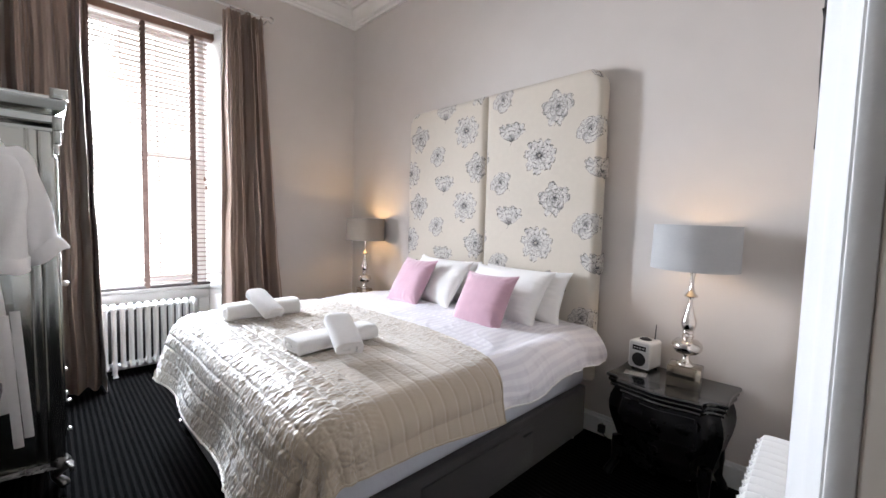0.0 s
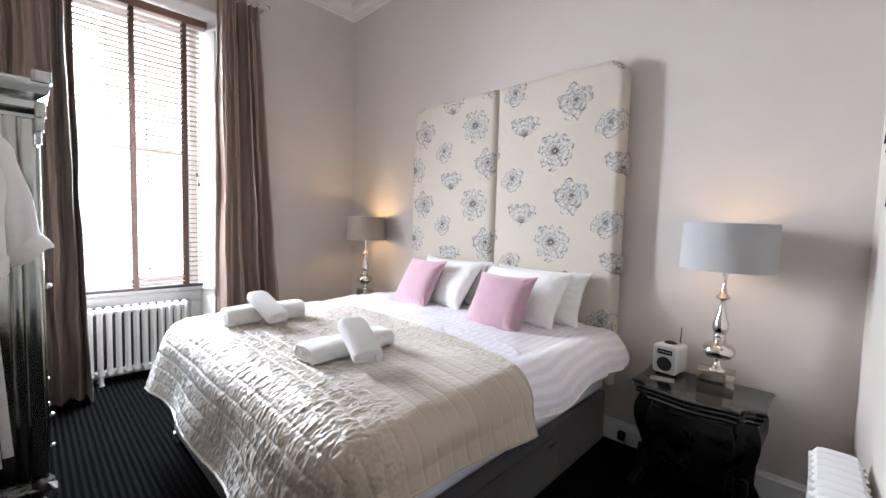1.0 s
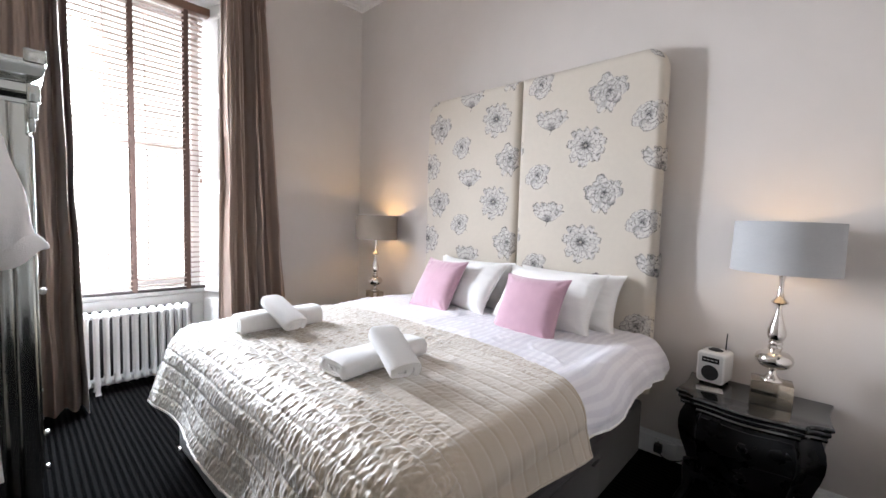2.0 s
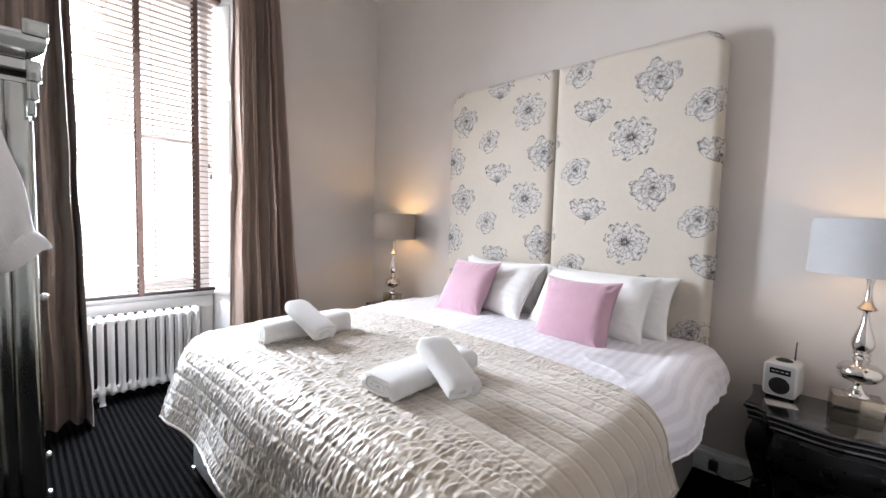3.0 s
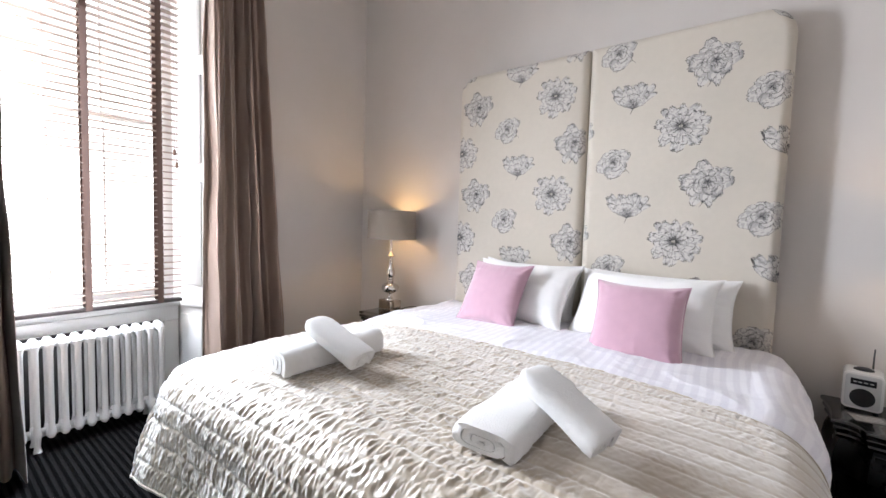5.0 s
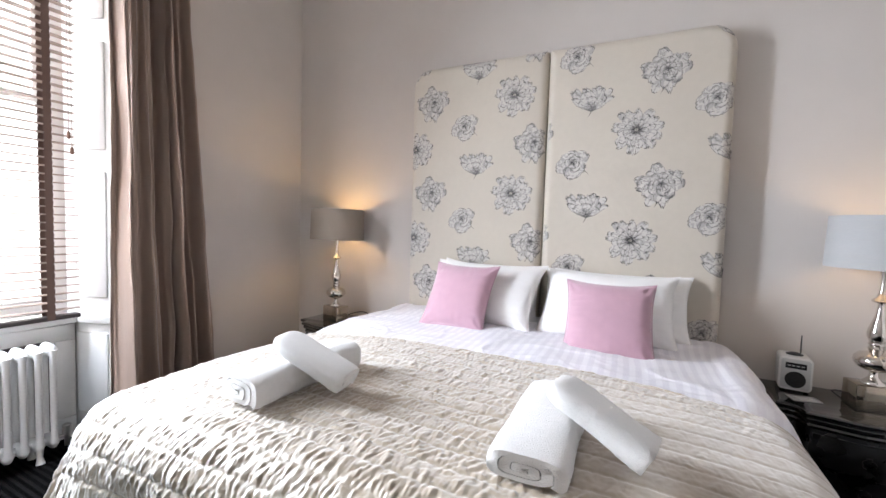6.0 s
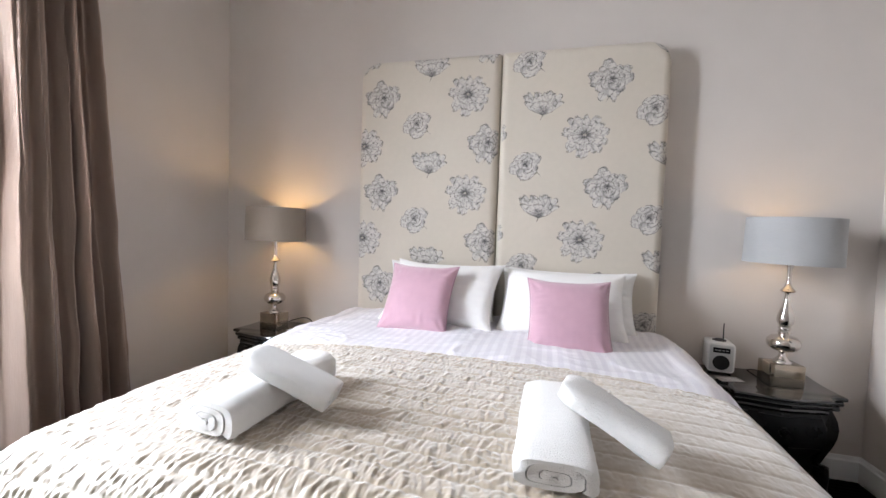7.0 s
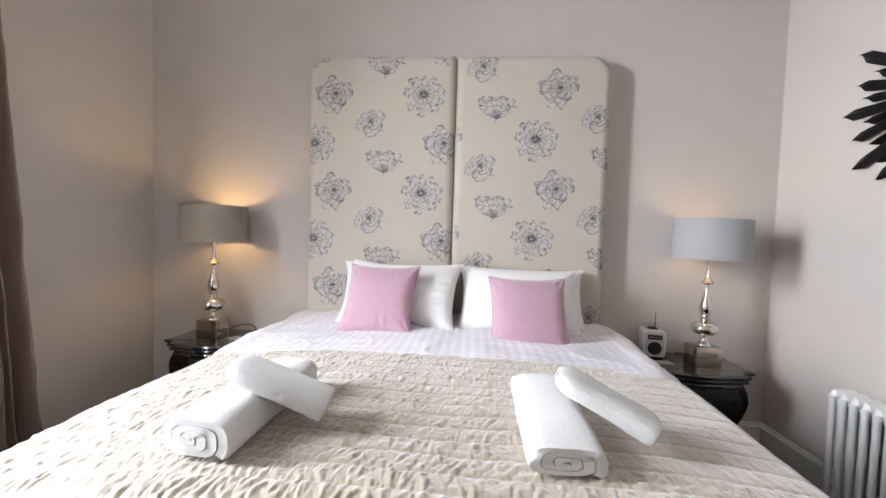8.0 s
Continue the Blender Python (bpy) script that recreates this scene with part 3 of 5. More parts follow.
for x in (BXF + 0.05, 1.45, BXH - 0.06):
    for y in (BY0 + 0.06, BY1 - 0.04):
        fb = bmesh.new()
        lathe(fb, [(0.018, 0), (0.022, 0.008), (0.022, 0.03), (0.012, 0.036), (0.012, 0.05)], 16, (x, y, 0.0))
        part("castor", fb, STEEL, bed, "small chrome castor", world=True)
cb = bmesh.new()
box(cb, BXF - 0.012, BY1 - 0.05, 0.05, BXF + 0.002, BY1 - 0.02, 0.062, bevel=0.003)
part("corner_clip", cb, STEEL, bed, "chrome clip", world=True)


def bed_top(x, y):
    """The height of the made bed's top, crowned in the middle."""
    e = max(0.0, abs(y - BYC) / 0.90)
    return 0.742 - 0.030 * e ** 3 + 0.006 * noise.noise(Vector((x * 2.2, y * 2.2, 0.3)))


def draped(s, t, half, foot, lift, edge_r, flare):
    """Lays a flat cloth over the bed: s along it, t across from its middle. Gives a point and a normal."""
    dx = max(0.0, foot - s)
    dy = max(0.0, abs(t) - half)
    d = math.hypot(dx, dy)
    x, y = max(s, foot), BYC + math.copysign(min(abs(t), half), t)
    z = bed_top(x, y) + lift
    if d < 1e-9:
        return Vector((x, y, z)), Vector((0, 0, 1)), 0.0
    ux, uy = -dx / d, math.copysign(dy / d, t)
    arc = edge_r * math.pi / 2
    if d < arc:
        a = d / edge_r
        o, dn = edge_r * math.sin(a), edge_r * (1 - math.cos(a))
        n = Vector((ux * math.sin(a), uy * math.sin(a), math.cos(a)))
    else:
        o, dn = edge_r + (d - arc) * math.sin(flare), edge_r + (d - arc) * math.cos(flare)
        n = Vector((ux, uy, 0.15)).normalized()
    return Vector((x + ux * o, y + uy * o, z - dn)), n, d


def ramp(x, a, b):
    """0 at a, 1 at b, smooth between."""
    k = min(1.0, max(0.0, (x - a) / (b - a)))
    return k * k * (3 - 2 * k)


# white striped duvet
duvet = thing("duvet", "white sateen duvet with woven stripes, spread over the bed", "duvet", (1.8, BYC, 0.72))


def duvet_at(u, v):
    s = 1.25 + (2.375 - 1.25) * u
    side = 0.225 + 0.015 * math.sin(7 * u) + 0.015 * noise.noise(Vector((u * 5, v * 2, 4)))
    t = -(0.86 + side) + 2 * (0.86 + side) * v
    p, n, d = draped(s, t, 0.84, -9, -0.012, 0.125 + 0.02 * min(1, max(0, (s - 1.5) * 5)), radians(1))
    puff = 0.014 * noise.noise(Vector((s * 3.0, t * 3.0, 2.2))) + 0.007 * noise.noise(Vector((s * 8, t * 6, 7.1)))
    fold = 0.016 * max(0, noise.noise(Vector((s * 2.5, t * 11, 1.7)))) * min(1, d / 0.1 + 0.35)
    bend = 1.6 * noise.noise(Vector((s * 2, t * 2, 14)))
    for k, (fs, ft) in enumerate(((7, 3), (4, -8), (9, 6))):
        line = abs(noise.noise(Vector((s * fs + t * ft * 0.4 + bend, t * ft * 0.35, 30 + 9 * k))))
        fold += 0.007 * ramp(s, 1.42, 1.55) * max(0.0, 1 - line / 0.10) ** 1.5 * max(0.0, 0.5 + noise.noise(Vector((s * 3, t * 2, 60 + k))))
    plump = 0.030 * math.sin(math.pi * min(1.0, d / 0.36)) * ramp(s, 1.42, 1.62)
    p = p + n * (puff + fold + plump + 0.012)
    if d > 0.1:
        p.y += math.copysign(0.010 * math.sin(s * 17 + 1.3 * math.sin(s * 5)) - 0.035 * ramp(d, 0.20, 0.36), t) * min(1, (d - 0.1) * 6)
    return p


db = bmesh.new()
grid(db, 150, 260, duvet_at, lambda u, v: (1.25 + 1.12 * u, -1.15 + 2.3 * v))
g = bmesh.ops.extrude_face_region(db, geom=db.faces[:])
db.normal_update()
for v in g["geom"]:
    if isinstance(v, bmesh.types.BMVert):
        v.co -= v.normal * 0.022 if v.normal.length else Vector((0, 0, 0.02))
part("cover", db, DUVET, duvet, world=True, angle=80)
for v0 in (0.0, 1.0):
    eb = bmesh.new()
    tube(eb, [duvet_at(k / 60, v0) for k in range(61)], 0.0045, 8)
    part("hem", eb, PILLOW, duvet, "stitched hem", world=True)

# champagne quilt
quilt = thing("bedspread", "champagne satin quilted throw puckered along its stitched rows", "bedspread", (1.0, BYC, 0.74))
CH, FOOT = 0.066, 0.655


def quilt_at(u, v):
    near = 1.085 + 0.085 * u
    t = -near + (near + 1.175) * v
    e = min(1.15, abs(t) / 1.0)
    head = 1.490 - 0.09 * e ** 2.6 + 0.006 * math.sin(t * 9)
    foot_end = 0.195 + 0.016 * math.sin(t * 4.0 + 0.6) + 0.010 * math.sin(t * 11)
    foot_end += (0.15 if t > 0 else 0.06) * max(0.0, (abs(t) - 0.72) / 0.45) ** 1.5
    s = foot_end + (head - foot_end) * u
    half = 0.86 if t < 0 else 0.83
    side = abs(t) > half
    p, n, d = draped(s, t, half, FOOT, 0.012, 0.14 if side and s > FOOT else 0.165 - 0.03 * ramp(abs(t), half - 0.1, half + 0.1), radians(18 if t < -half else 13))
    dx, dy = max(0.0, FOOT - s), max(0.0, abs(t) - half)
    q = (s + 0.004 * noise.noise(Vector((t * 3, s, 9)))) / CH
    cell = math.floor(q)
    a = q - cell
    seam = min(a, 1 - a)
    bulge = 1 - (1 - min(1.0, seam / 0.20)) ** 2.2
    # gathers run across the channels and are deepest beside the stitching
    lean = 1.1 * math.sin(cell * 2.4) + 0.5
    warp = 0.5 * noise.noise(Vector((t * 7, s * 7, 3)))
    n1 = noise.noise(Vector((t * 50 + lean * a + warp, a * 1.15 + cell * 5.3, cell * 3.7)))
    n2 = noise.noise(Vector((t * 90 - 0.8 * lean * a, a * 1.6 + cell * 2.9, cell * 1.3 + 40)))
    n3 = noise.noise(Vector((t * 44 + s * 30, s * 52 - t * 16, 11)))
    calm = 1 - 0.62 * ramp(-t, 0.22, 0.55) * ramp(-s, -1.55, -1.15) * ramp(s, 0.70, 0.85)
    if t < -half:
        calm *= max(0.10, 1 - dy * 8 * ramp(s, 0.66, 0.80))
    gather = 0.0068 * abs(n1) + 0.0034 * abs(n2) + 0.0044 * abs(n3)
    lift = 0.0024 * bulge + calm * (0.58 + 0.42 * bulge) * gather
    lift += 0.0012 * noise.noise(Vector((t * 16, s * 22, 21)))
    p = p + n * (lift + 0.010 * noise.noise(Vector((s * 2.6, t * 2.6, 5))))
    if d > 0.16:
        wave = 0.020 * math.sin(t * 8.5 + 0.7) * (dx > dy) + 0.012 * math.sin(s * 9 + 2) * (dy >= dx)
        k = min(1.0, (d - 0.16) / 0.25)
        ux, uy = -dx / d, math.copysign(dy / d, t)
        corner = 4 * dx * dy / (d * d + 1e-9)
        p += Vector((ux, uy, 0)) * (wave * k + 0.05 * corner * k * math.sin(14 * math.atan2(dy, dx)) * 0.4)
    p.z = max(p.z, 0.03)
    return p


qb = bmesh.new()
grid(qb, 310, 1000, quilt_at)
part("quilted_cover", qb, QUILT, quilt, world=True, angle=85)
pts = [quilt_at(i / 60, 0.0) for i in range(61)] + [quilt_at(1.0, j / 120) for j in range(1, 121)] + [quilt_at(1 - i / 60, 1.0) for i in range(1, 61)] + [quilt_at(0.0, 1 - j / 120) for j in range(1, 120)]
pb = bmesh.new()
tube(pb, [p - Vector((0, 0, 0.004)) for p in pts], 0.0055, 6)
part("piping", pb, QUILT, quilt, world=True)

# ---- headboard ----
HBX, HBT, HBB, EDGE = 2.402, 2.312, 0.36, 0.046
headboard = thing("headboard", "tall two-panel headboard in cream linen printed with grey flowers", "headboard", (2.46, 2.028, 0.36))
PANELS = ((1.112, 2.026, -1), (2.030, 2.944, 1))


def panel_depth(y, z, y0, y1, out):
    """How far behind the flat front the panel's rounded edge lies, or None past the edge; prints wrap round the outer sides."""
    d = min(y - y0, y1 - y, HBT - z)
    r = 0.125
    yc, zc = (y0 + r if out < 0 else y1 - r), HBT - r
    if (y - yc) * out > 0 and z > zc:
        d = min(d, r - math.hypot(y - yc, z - zc))
    if d < 0.003:
        return None
    return 0.0 if d >= EDGE else EDGE - math.sqrt(max(0.0, EDGE ** 2 - (EDGE - d) ** 2))


def petal_rows(rnd, base, ang, length, width, blunt, n=12):
    """Rows of points across a frilled petal, from its base outwards."""
    c, s = math.cos(ang), math.sin(ang)
    k1, k2, bend = rnd.uniform(0, 6), rnd.uniform(0, 6), rnd.uniform(-0.22, 0.22)
    rows = []
    for i in range(n + 1):
        a = i / n
        w = width * (0.20 + 0.80 * math.sin(math.pi * 0.5 * min(1, a / blunt)) ** 1.2)
        if a > blunt:
            w *= math.sqrt(max(0.0, 1 - ((a - blunt) / (1.02 - blunt)) ** 2))
        w *= 1 + 0.07 * math.sin(15 * a + k2)
        row = []
        for j in range(-3, 4):
            b = j / 3
            frill = 1 + 0.055 * a * math.sin(b * 5.5 + k1) + 0.03 * a * math.sin(b * 13 + k2)
            x, y = length * a * frill, bend * length * a * a + w * b
            row.append((base[0] + c * x - s * y, base[1] + s * x + c * y))
        rows.append(row)
    return rows


def stroke(quads, pts, w0, w1):
    for i in range(len(pts) - 1):
        (xa, ya), (xb, yb) = pts[i], pts[i + 1]
        dx, dy = xb - xa, yb - ya
        ln = math.hypot(dx, dy)
        if ln < 1e-6:
            continue
        f0, f1 = i / (len(pts) - 1), (i + 1) / (len(pts) - 1)
        a, b = w0 + (w1 - w0) * f0, w0 + (w1 - w0) * f1
        nx, ny = -dy / ln, dx / ln
        quads.append(((xa + nx * a, ya + ny * a), (xb + nx * b, yb + ny * b), (xb - nx * b, yb - ny * b), (xa - nx * a, ya - ny * a)))


def flower(kind, seed):
    """Line drawing of a bloom: lists of (material, height, quad) in a plane; x to the right, y up."""
    rnd = random.Random(seed)
    out = []
    count = [0]

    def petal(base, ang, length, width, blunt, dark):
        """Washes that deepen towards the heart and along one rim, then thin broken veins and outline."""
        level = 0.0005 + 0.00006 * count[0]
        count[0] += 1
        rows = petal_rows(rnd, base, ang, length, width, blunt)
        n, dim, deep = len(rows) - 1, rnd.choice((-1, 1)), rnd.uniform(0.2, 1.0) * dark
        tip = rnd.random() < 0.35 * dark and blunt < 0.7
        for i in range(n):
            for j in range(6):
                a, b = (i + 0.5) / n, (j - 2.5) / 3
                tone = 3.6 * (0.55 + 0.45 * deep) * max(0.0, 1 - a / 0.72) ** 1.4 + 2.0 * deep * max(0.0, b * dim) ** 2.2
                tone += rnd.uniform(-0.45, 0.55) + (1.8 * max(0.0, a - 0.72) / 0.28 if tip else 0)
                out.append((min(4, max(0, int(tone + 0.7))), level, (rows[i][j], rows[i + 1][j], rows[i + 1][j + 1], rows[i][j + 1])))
        q = []
        left, right, rim = [r[0] for r in rows], [r[6] for r in rows], rows[-2][:1] + rows[-1] + rows[-2][-1:]
        for line in (left, right):
            lo = rnd.randint(0, 4)
            stroke(q, line[lo:rnd.randint(7, n)], 0.0011, 0.0005)
        stroke(q, rim, 0.0006 + 0.0008 * rnd.random(), 0.0010)
        for k in range(4):
            j = rnd.randint(1, 5)
            lo, hi = (0, rnd.randint(4, 8)) if k < 3 else (rnd.randint(6, 8), n)
            stroke(q, [rows[i][j] for i in range(lo, hi + 1)], 0.0010, 0.0003)
        out.extend((rnd.choice((4, 5, 5)), level + 0.00003, z) for z in q)

    def shade(cx, cy, r, n, level):
        for _ in range(n):
            a, d = rnd.uniform(0, 6.28), r * math.sqrt(rnd.random())
            x, y = cx + d * math.cos(a), cy + d * math.sin(a)
            s = rnd.uniform(0.002, 0.005)
            b = rnd.uniform(0, 3.14)
            q = []
            stroke(q, [(x, y), (x + s * math.cos(b), y + s * math.sin(b)), (x + 2 * s * math.cos(b + 0.5), y + 2 * s * math.sin(b + 0.5))], 0.0011, 0.0004)
            out.extend((rnd.choice((2, 3, 4, 5)), level, z) for z in q)

    if kind == "daisy":
        for ring, (n, ln, w) in enumerate(((18, 0.120, 0.022), (14, 0.094, 0.019), (11, 0.056, 0.012))):
            for k in range(n):
                ang = 6.283 * (k + 0.4 * ring) / n + rnd.uniform(-0.10, 0.10)
                petal((0.010 * math.cos(ang), 0.010 * math.sin(ang) * 0.9), ang, ln * rnd.uniform(0.88, 1.05), w * rnd.uniform(0.9, 1.2), 0.72, 0.55)
        shade(0, 0, 0.024, 90, 0.0044)
    elif kind == "peony":
        for ring, (n, ln, w, up) in enumerate(((12, 0.118, 0.030, 0.0), (10, 0.094, 0.029, 0.006), (8, 0.066, 0.025, 0.010), (5, 0.038, 0.018, 0.008))):
            for k in range(n):
                ang = 6.283 * (k + 0.5 * ring) / n + rnd.uniform(-0.2, 0.2)
                petal((0.004 * ring, up), ang, ln * rnd.uniform(0.80, 1.10), w * rnd.uniform(0.8, 1.2), 0.66, 0.9)
        shade(0.010, -0.004, 0.022, 50, 0.0044)
        q = []
        stroke(q, [(-0.004, -0.098), (-0.010, -0.112), (-0.020, -0.126)], 0.0020, 0.0006)
        out.extend((4, 0.001, z) for z in q)
    elif kind == "rose":
        for ring, (n, ln, w) in enumerate(((8, 0.122, 0.038), (6, 0.090, 0.033), (5, 0.054, 0.024))):
            for k in range(n):
                ang = radians(-25) + 6.283 * (k + 0.5 * ring) / n + rnd.uniform(-0.25, 0.25)
                squash = 1 - 0.34 * abs(math.sin(ang - radians(35)))
                petal((0.008, 0.006 * ring), ang, ln * squash * rnd.uniform(0.85, 1.15), w * rnd.uniform(0.8, 1.2), 0.64, 0.75)
        shade(0.012, 0.012, 0.020, 60, 0.0044)
        q = []
        stroke(q, [(0.075, -0.040), (0.090, -0.050), (0.098, -0.062)], 0.0016, 0.0005)
        out.extend((4, 0.001, z) for z in q)
    else:
        for ring, (n, ln, w) in enumerate(((12, 0.150, 0.020), (9, 0.124, 0.020), (4, 0.086, 0.026))):
            for k in range(n):
                ang = radians(34 + 112 * (k + 0.5) / n) + rnd.uniform(-0.08, 0.08)
                petal((0.0, -0.062), ang, ln * rnd.uniform(0.85, 1.08), w * rnd.uniform(0.9, 1.2), 0.70, 0.7)
        q = []
        stroke(q, [(0.002, -0.058), (-0.004, -0.074), (-0.014, -0.096)], 0.0022, 0.0008)
        out.extend((4, 0.001, z) for z in q)
        shade(-0.004, -0.030, 0.022, 50, 0.0044)
    return out


MOTIFS = (("peony", 0.0, 0.0), ("side", -0.323, 0.180), ("daisy", -0.558, 0.0), ("rose", -0.229, -0.172))
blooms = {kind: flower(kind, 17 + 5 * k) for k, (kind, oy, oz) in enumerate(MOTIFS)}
for y0, y1, out in PANELS:
    w, h = y1 - y0, HBT - HBB
    sbm = bmesh.new()
    radii = [0.02, 0.02, 0.02, 0.02]
    radii[0 if out > 0 else 1] = 0.125
    padded_slab(sbm, w, h, 0.108, radii, EDGE, lambda a, b, d: Vector((HBX + d, (y0 + y1) / 2 + a, (HBT + HBB) / 2 + b)), n=10)
    panel = part("headboard_panel", sbm, FABRIC, headboard, "cream linen panel printed with grey flowers", world=True, angle=50)
    piped = rounded_outline(w - 0.004, h - 0.004, radii, 10)
    wb = bmesh.new()
    tube(wb, [(HBX + EDGE + 0.004, (y0 + y1) / 2 + a, (HBT + HBB) / 2 + b) for a, b in piped + piped[:1]], 0.0045, 6)
    part("piping", wb, FABRIC, panel, "self-coloured piping")
    for i in range(-2, 5):
        for j in range(-5, 6):
            for kind, oy, oz in MOTIFS:
                cy = 2.782 - 0.680 * i + oy
                cz = 2.069 - 0.297 * i + 0.594 * j + oz + (0.037 if out < 0 else 0.0)
                if not (y0 - 0.10 < cy < y1 + 0.10 and 0.62 < cz < HBT + 0.09):
                    continue
                fbm = bmesh.new()
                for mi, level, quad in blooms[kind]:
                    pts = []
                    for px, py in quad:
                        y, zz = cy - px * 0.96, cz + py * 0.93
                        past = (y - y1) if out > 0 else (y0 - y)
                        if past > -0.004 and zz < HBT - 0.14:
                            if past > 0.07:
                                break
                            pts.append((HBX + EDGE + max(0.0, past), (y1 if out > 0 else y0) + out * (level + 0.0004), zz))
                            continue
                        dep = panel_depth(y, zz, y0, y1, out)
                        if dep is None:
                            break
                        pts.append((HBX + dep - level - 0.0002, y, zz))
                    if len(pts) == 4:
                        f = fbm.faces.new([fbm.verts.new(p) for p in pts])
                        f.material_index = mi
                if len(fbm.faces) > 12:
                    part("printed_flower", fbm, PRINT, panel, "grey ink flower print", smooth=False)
                else:
                    fbm.free()


# ---- pillows and cushions ----
def pad(bm, w, h, t, pinch, seed, sag=0.0, crush=0.0, full=2.4, nu=72, nv=60, power=2.6):
    """A stuffed case, w along x, h along z, thickness along y, with pulled-in edges between pointed corners."""
    for side in (1, -1):
        def f(u, v):
            a, b = 2 * u - 1, 2 * v - 1
            x = a * w / 2 * (1 - pinch * (1 - b * b) ** 0 * (1 - abs(b) ** power) * abs(a) ** 3 * 0.6)
            z = b * h / 2 * (1 - pinch * (1 - abs(a) ** power) * abs(b) ** 3 * 0.6)
            fill = max(0.0, (1 - abs(a) ** full)) ** 0.55 * max(0.0, (1 - abs(b) ** 2.4)) ** 0.55
            y = side * t / 2 * fill
            wr = noise.noise(Vector((a * 1.8, b * 1.8, seed))) * (0.010 if crush else 0.006) + noise.noise(Vector((a * 5, b * 4, seed + 3))) * (0.0030 if crush else 0.0008)
            # pulls that run in from the seams, and folds that fan out of the corners
            gu = noise.noise(Vector((b * 8, seed, side))) * abs(a) ** 5 * (1 - abs(a)) * 10
            gv = noise.noise(Vector((a * 9, seed + 5, side))) * abs(b) ** 5 * (1 - abs(b)) * 10
            ca, cb = 1 - abs(a), 1 - abs(b)
            fan = math.sin(9 * math.atan2(cb + 0.02, ca + 0.02) + seed * 1.7 + (a > 0) + 2 * (b > 0)) * math.exp(-((math.hypot(ca, cb) - 0.26) / 0.17) ** 2)
            fold = math.exp(-((b - 0.35 * a + 0.25 * math.sin(seed) + 0.12 * math.sin(3 * a)) / 0.07) ** 2) * (1 - a * a)
            y += side * (wr + 0.006 * gu + 0.005 * gv + (0.0025 if crush else 0.0055) * fan - crush * fold) * min(1, fill * 1.6)
            z -= sag * (1 - a * a) * (b > 0) * b
            return Vector((x, y, z))
        grid(bm, nu, nv, f)
    bmesh.ops.remove_doubles(bm, verts=bm.verts, dist=0.0006)


def set_pad(name, label, category, w, h, t, pinch, material, base, lean, rz, seed, group, sag=0.0, seam=""):
    """Stands a pad on its lower edge at base, leaning back by lean degrees, its face turned to -x."""
    th = tagged(new(name), label, category, group)
    th.matrix_basis = Matrix.Translation(base) @ pose(0, 0, 0, 0, 0, rz - 90) @ pose(0, 0, 0, lean, 0, 0) @ pose(0, 0, h / 2)
    pb = bmesh.new()
    pad(pb, w, h, t, pinch, seed, sag, *((0.005, 3.4) if material is PILLOW else (0.0, 2.4)))
    part("case", pb, material, th, angle=70)
    eb = bmesh.new()
    pts = []
    for k in range(81):
        q = k / 80 * 4
        s, r = int(q) % 4, q - int(q)
        a, b = ((-1 + 2 * r, -1), (1, -1 + 2 * r), (1 - 2 * r, 1), (-1, 1 - 2 * r))[s]
        x = a * w / 2 * (1 - pinch * (1 - abs(b) ** 2.6) * abs(a) ** 3 * 0.6)
        z = b * h / 2 * (1 - pinch * (1 - abs(a) ** 2.6) * abs(b) ** 3 * 0.6) - sag * (1 - a * a) * (b > 0) * b
        pts.append((x, 0, z))
    tube(eb, pts, 0.0035, 6)
    part("seam", eb, material, th)
    return th


G1, G2 = "white pillows on the bed", "pink cushions on the bed"
set_pad("pillow", "plump white cotton pillow leaning on the headboard", "pillow", 0.69, 0.36, 0.16, 0.15, PILLOW, (2.22, 2.33, 0.715), -24, 0, 2, G1)
set_pad("pillow", "plump white cotton pillow leaning on the headboard", "pillow", 0.69, 0.36, 0.16, 0.15, PILLOW, (2.22, 1.585, 0.710), -24, 0, 4, G1)
set_pad("pillow", "white cotton pillow propped against another pillow", "pillow", 0.67, 0.41, 0.16, 0.16, PILLOW, (2.03, 2.305, 0.728), -36, -8, 6, G1, 0.014)
set_pad("pillow", "white cotton pillow propped against another pillow", "pillow", 0.66, 0.405, 0.16, 0.16, PILLOW, (2.05, 1.640, 0.718), -36, -1.5, 8, G1, 0.014)
set_pad("cushion", "square dusty pink velvet cushion on the duvet", "cushion", 0.385, 0.385, 0.13, 0.17, PINK, (1.885, 2.372, 0.722), -31, -4, 12, G2)
set_pad("cushion", "square dusty pink velvet cushion on the duvet", "cushion", 0.39, 0.385, 0.14, 0.17, PINK, (1.83, 1.600, 0.692), -31, 3, 15, G2)


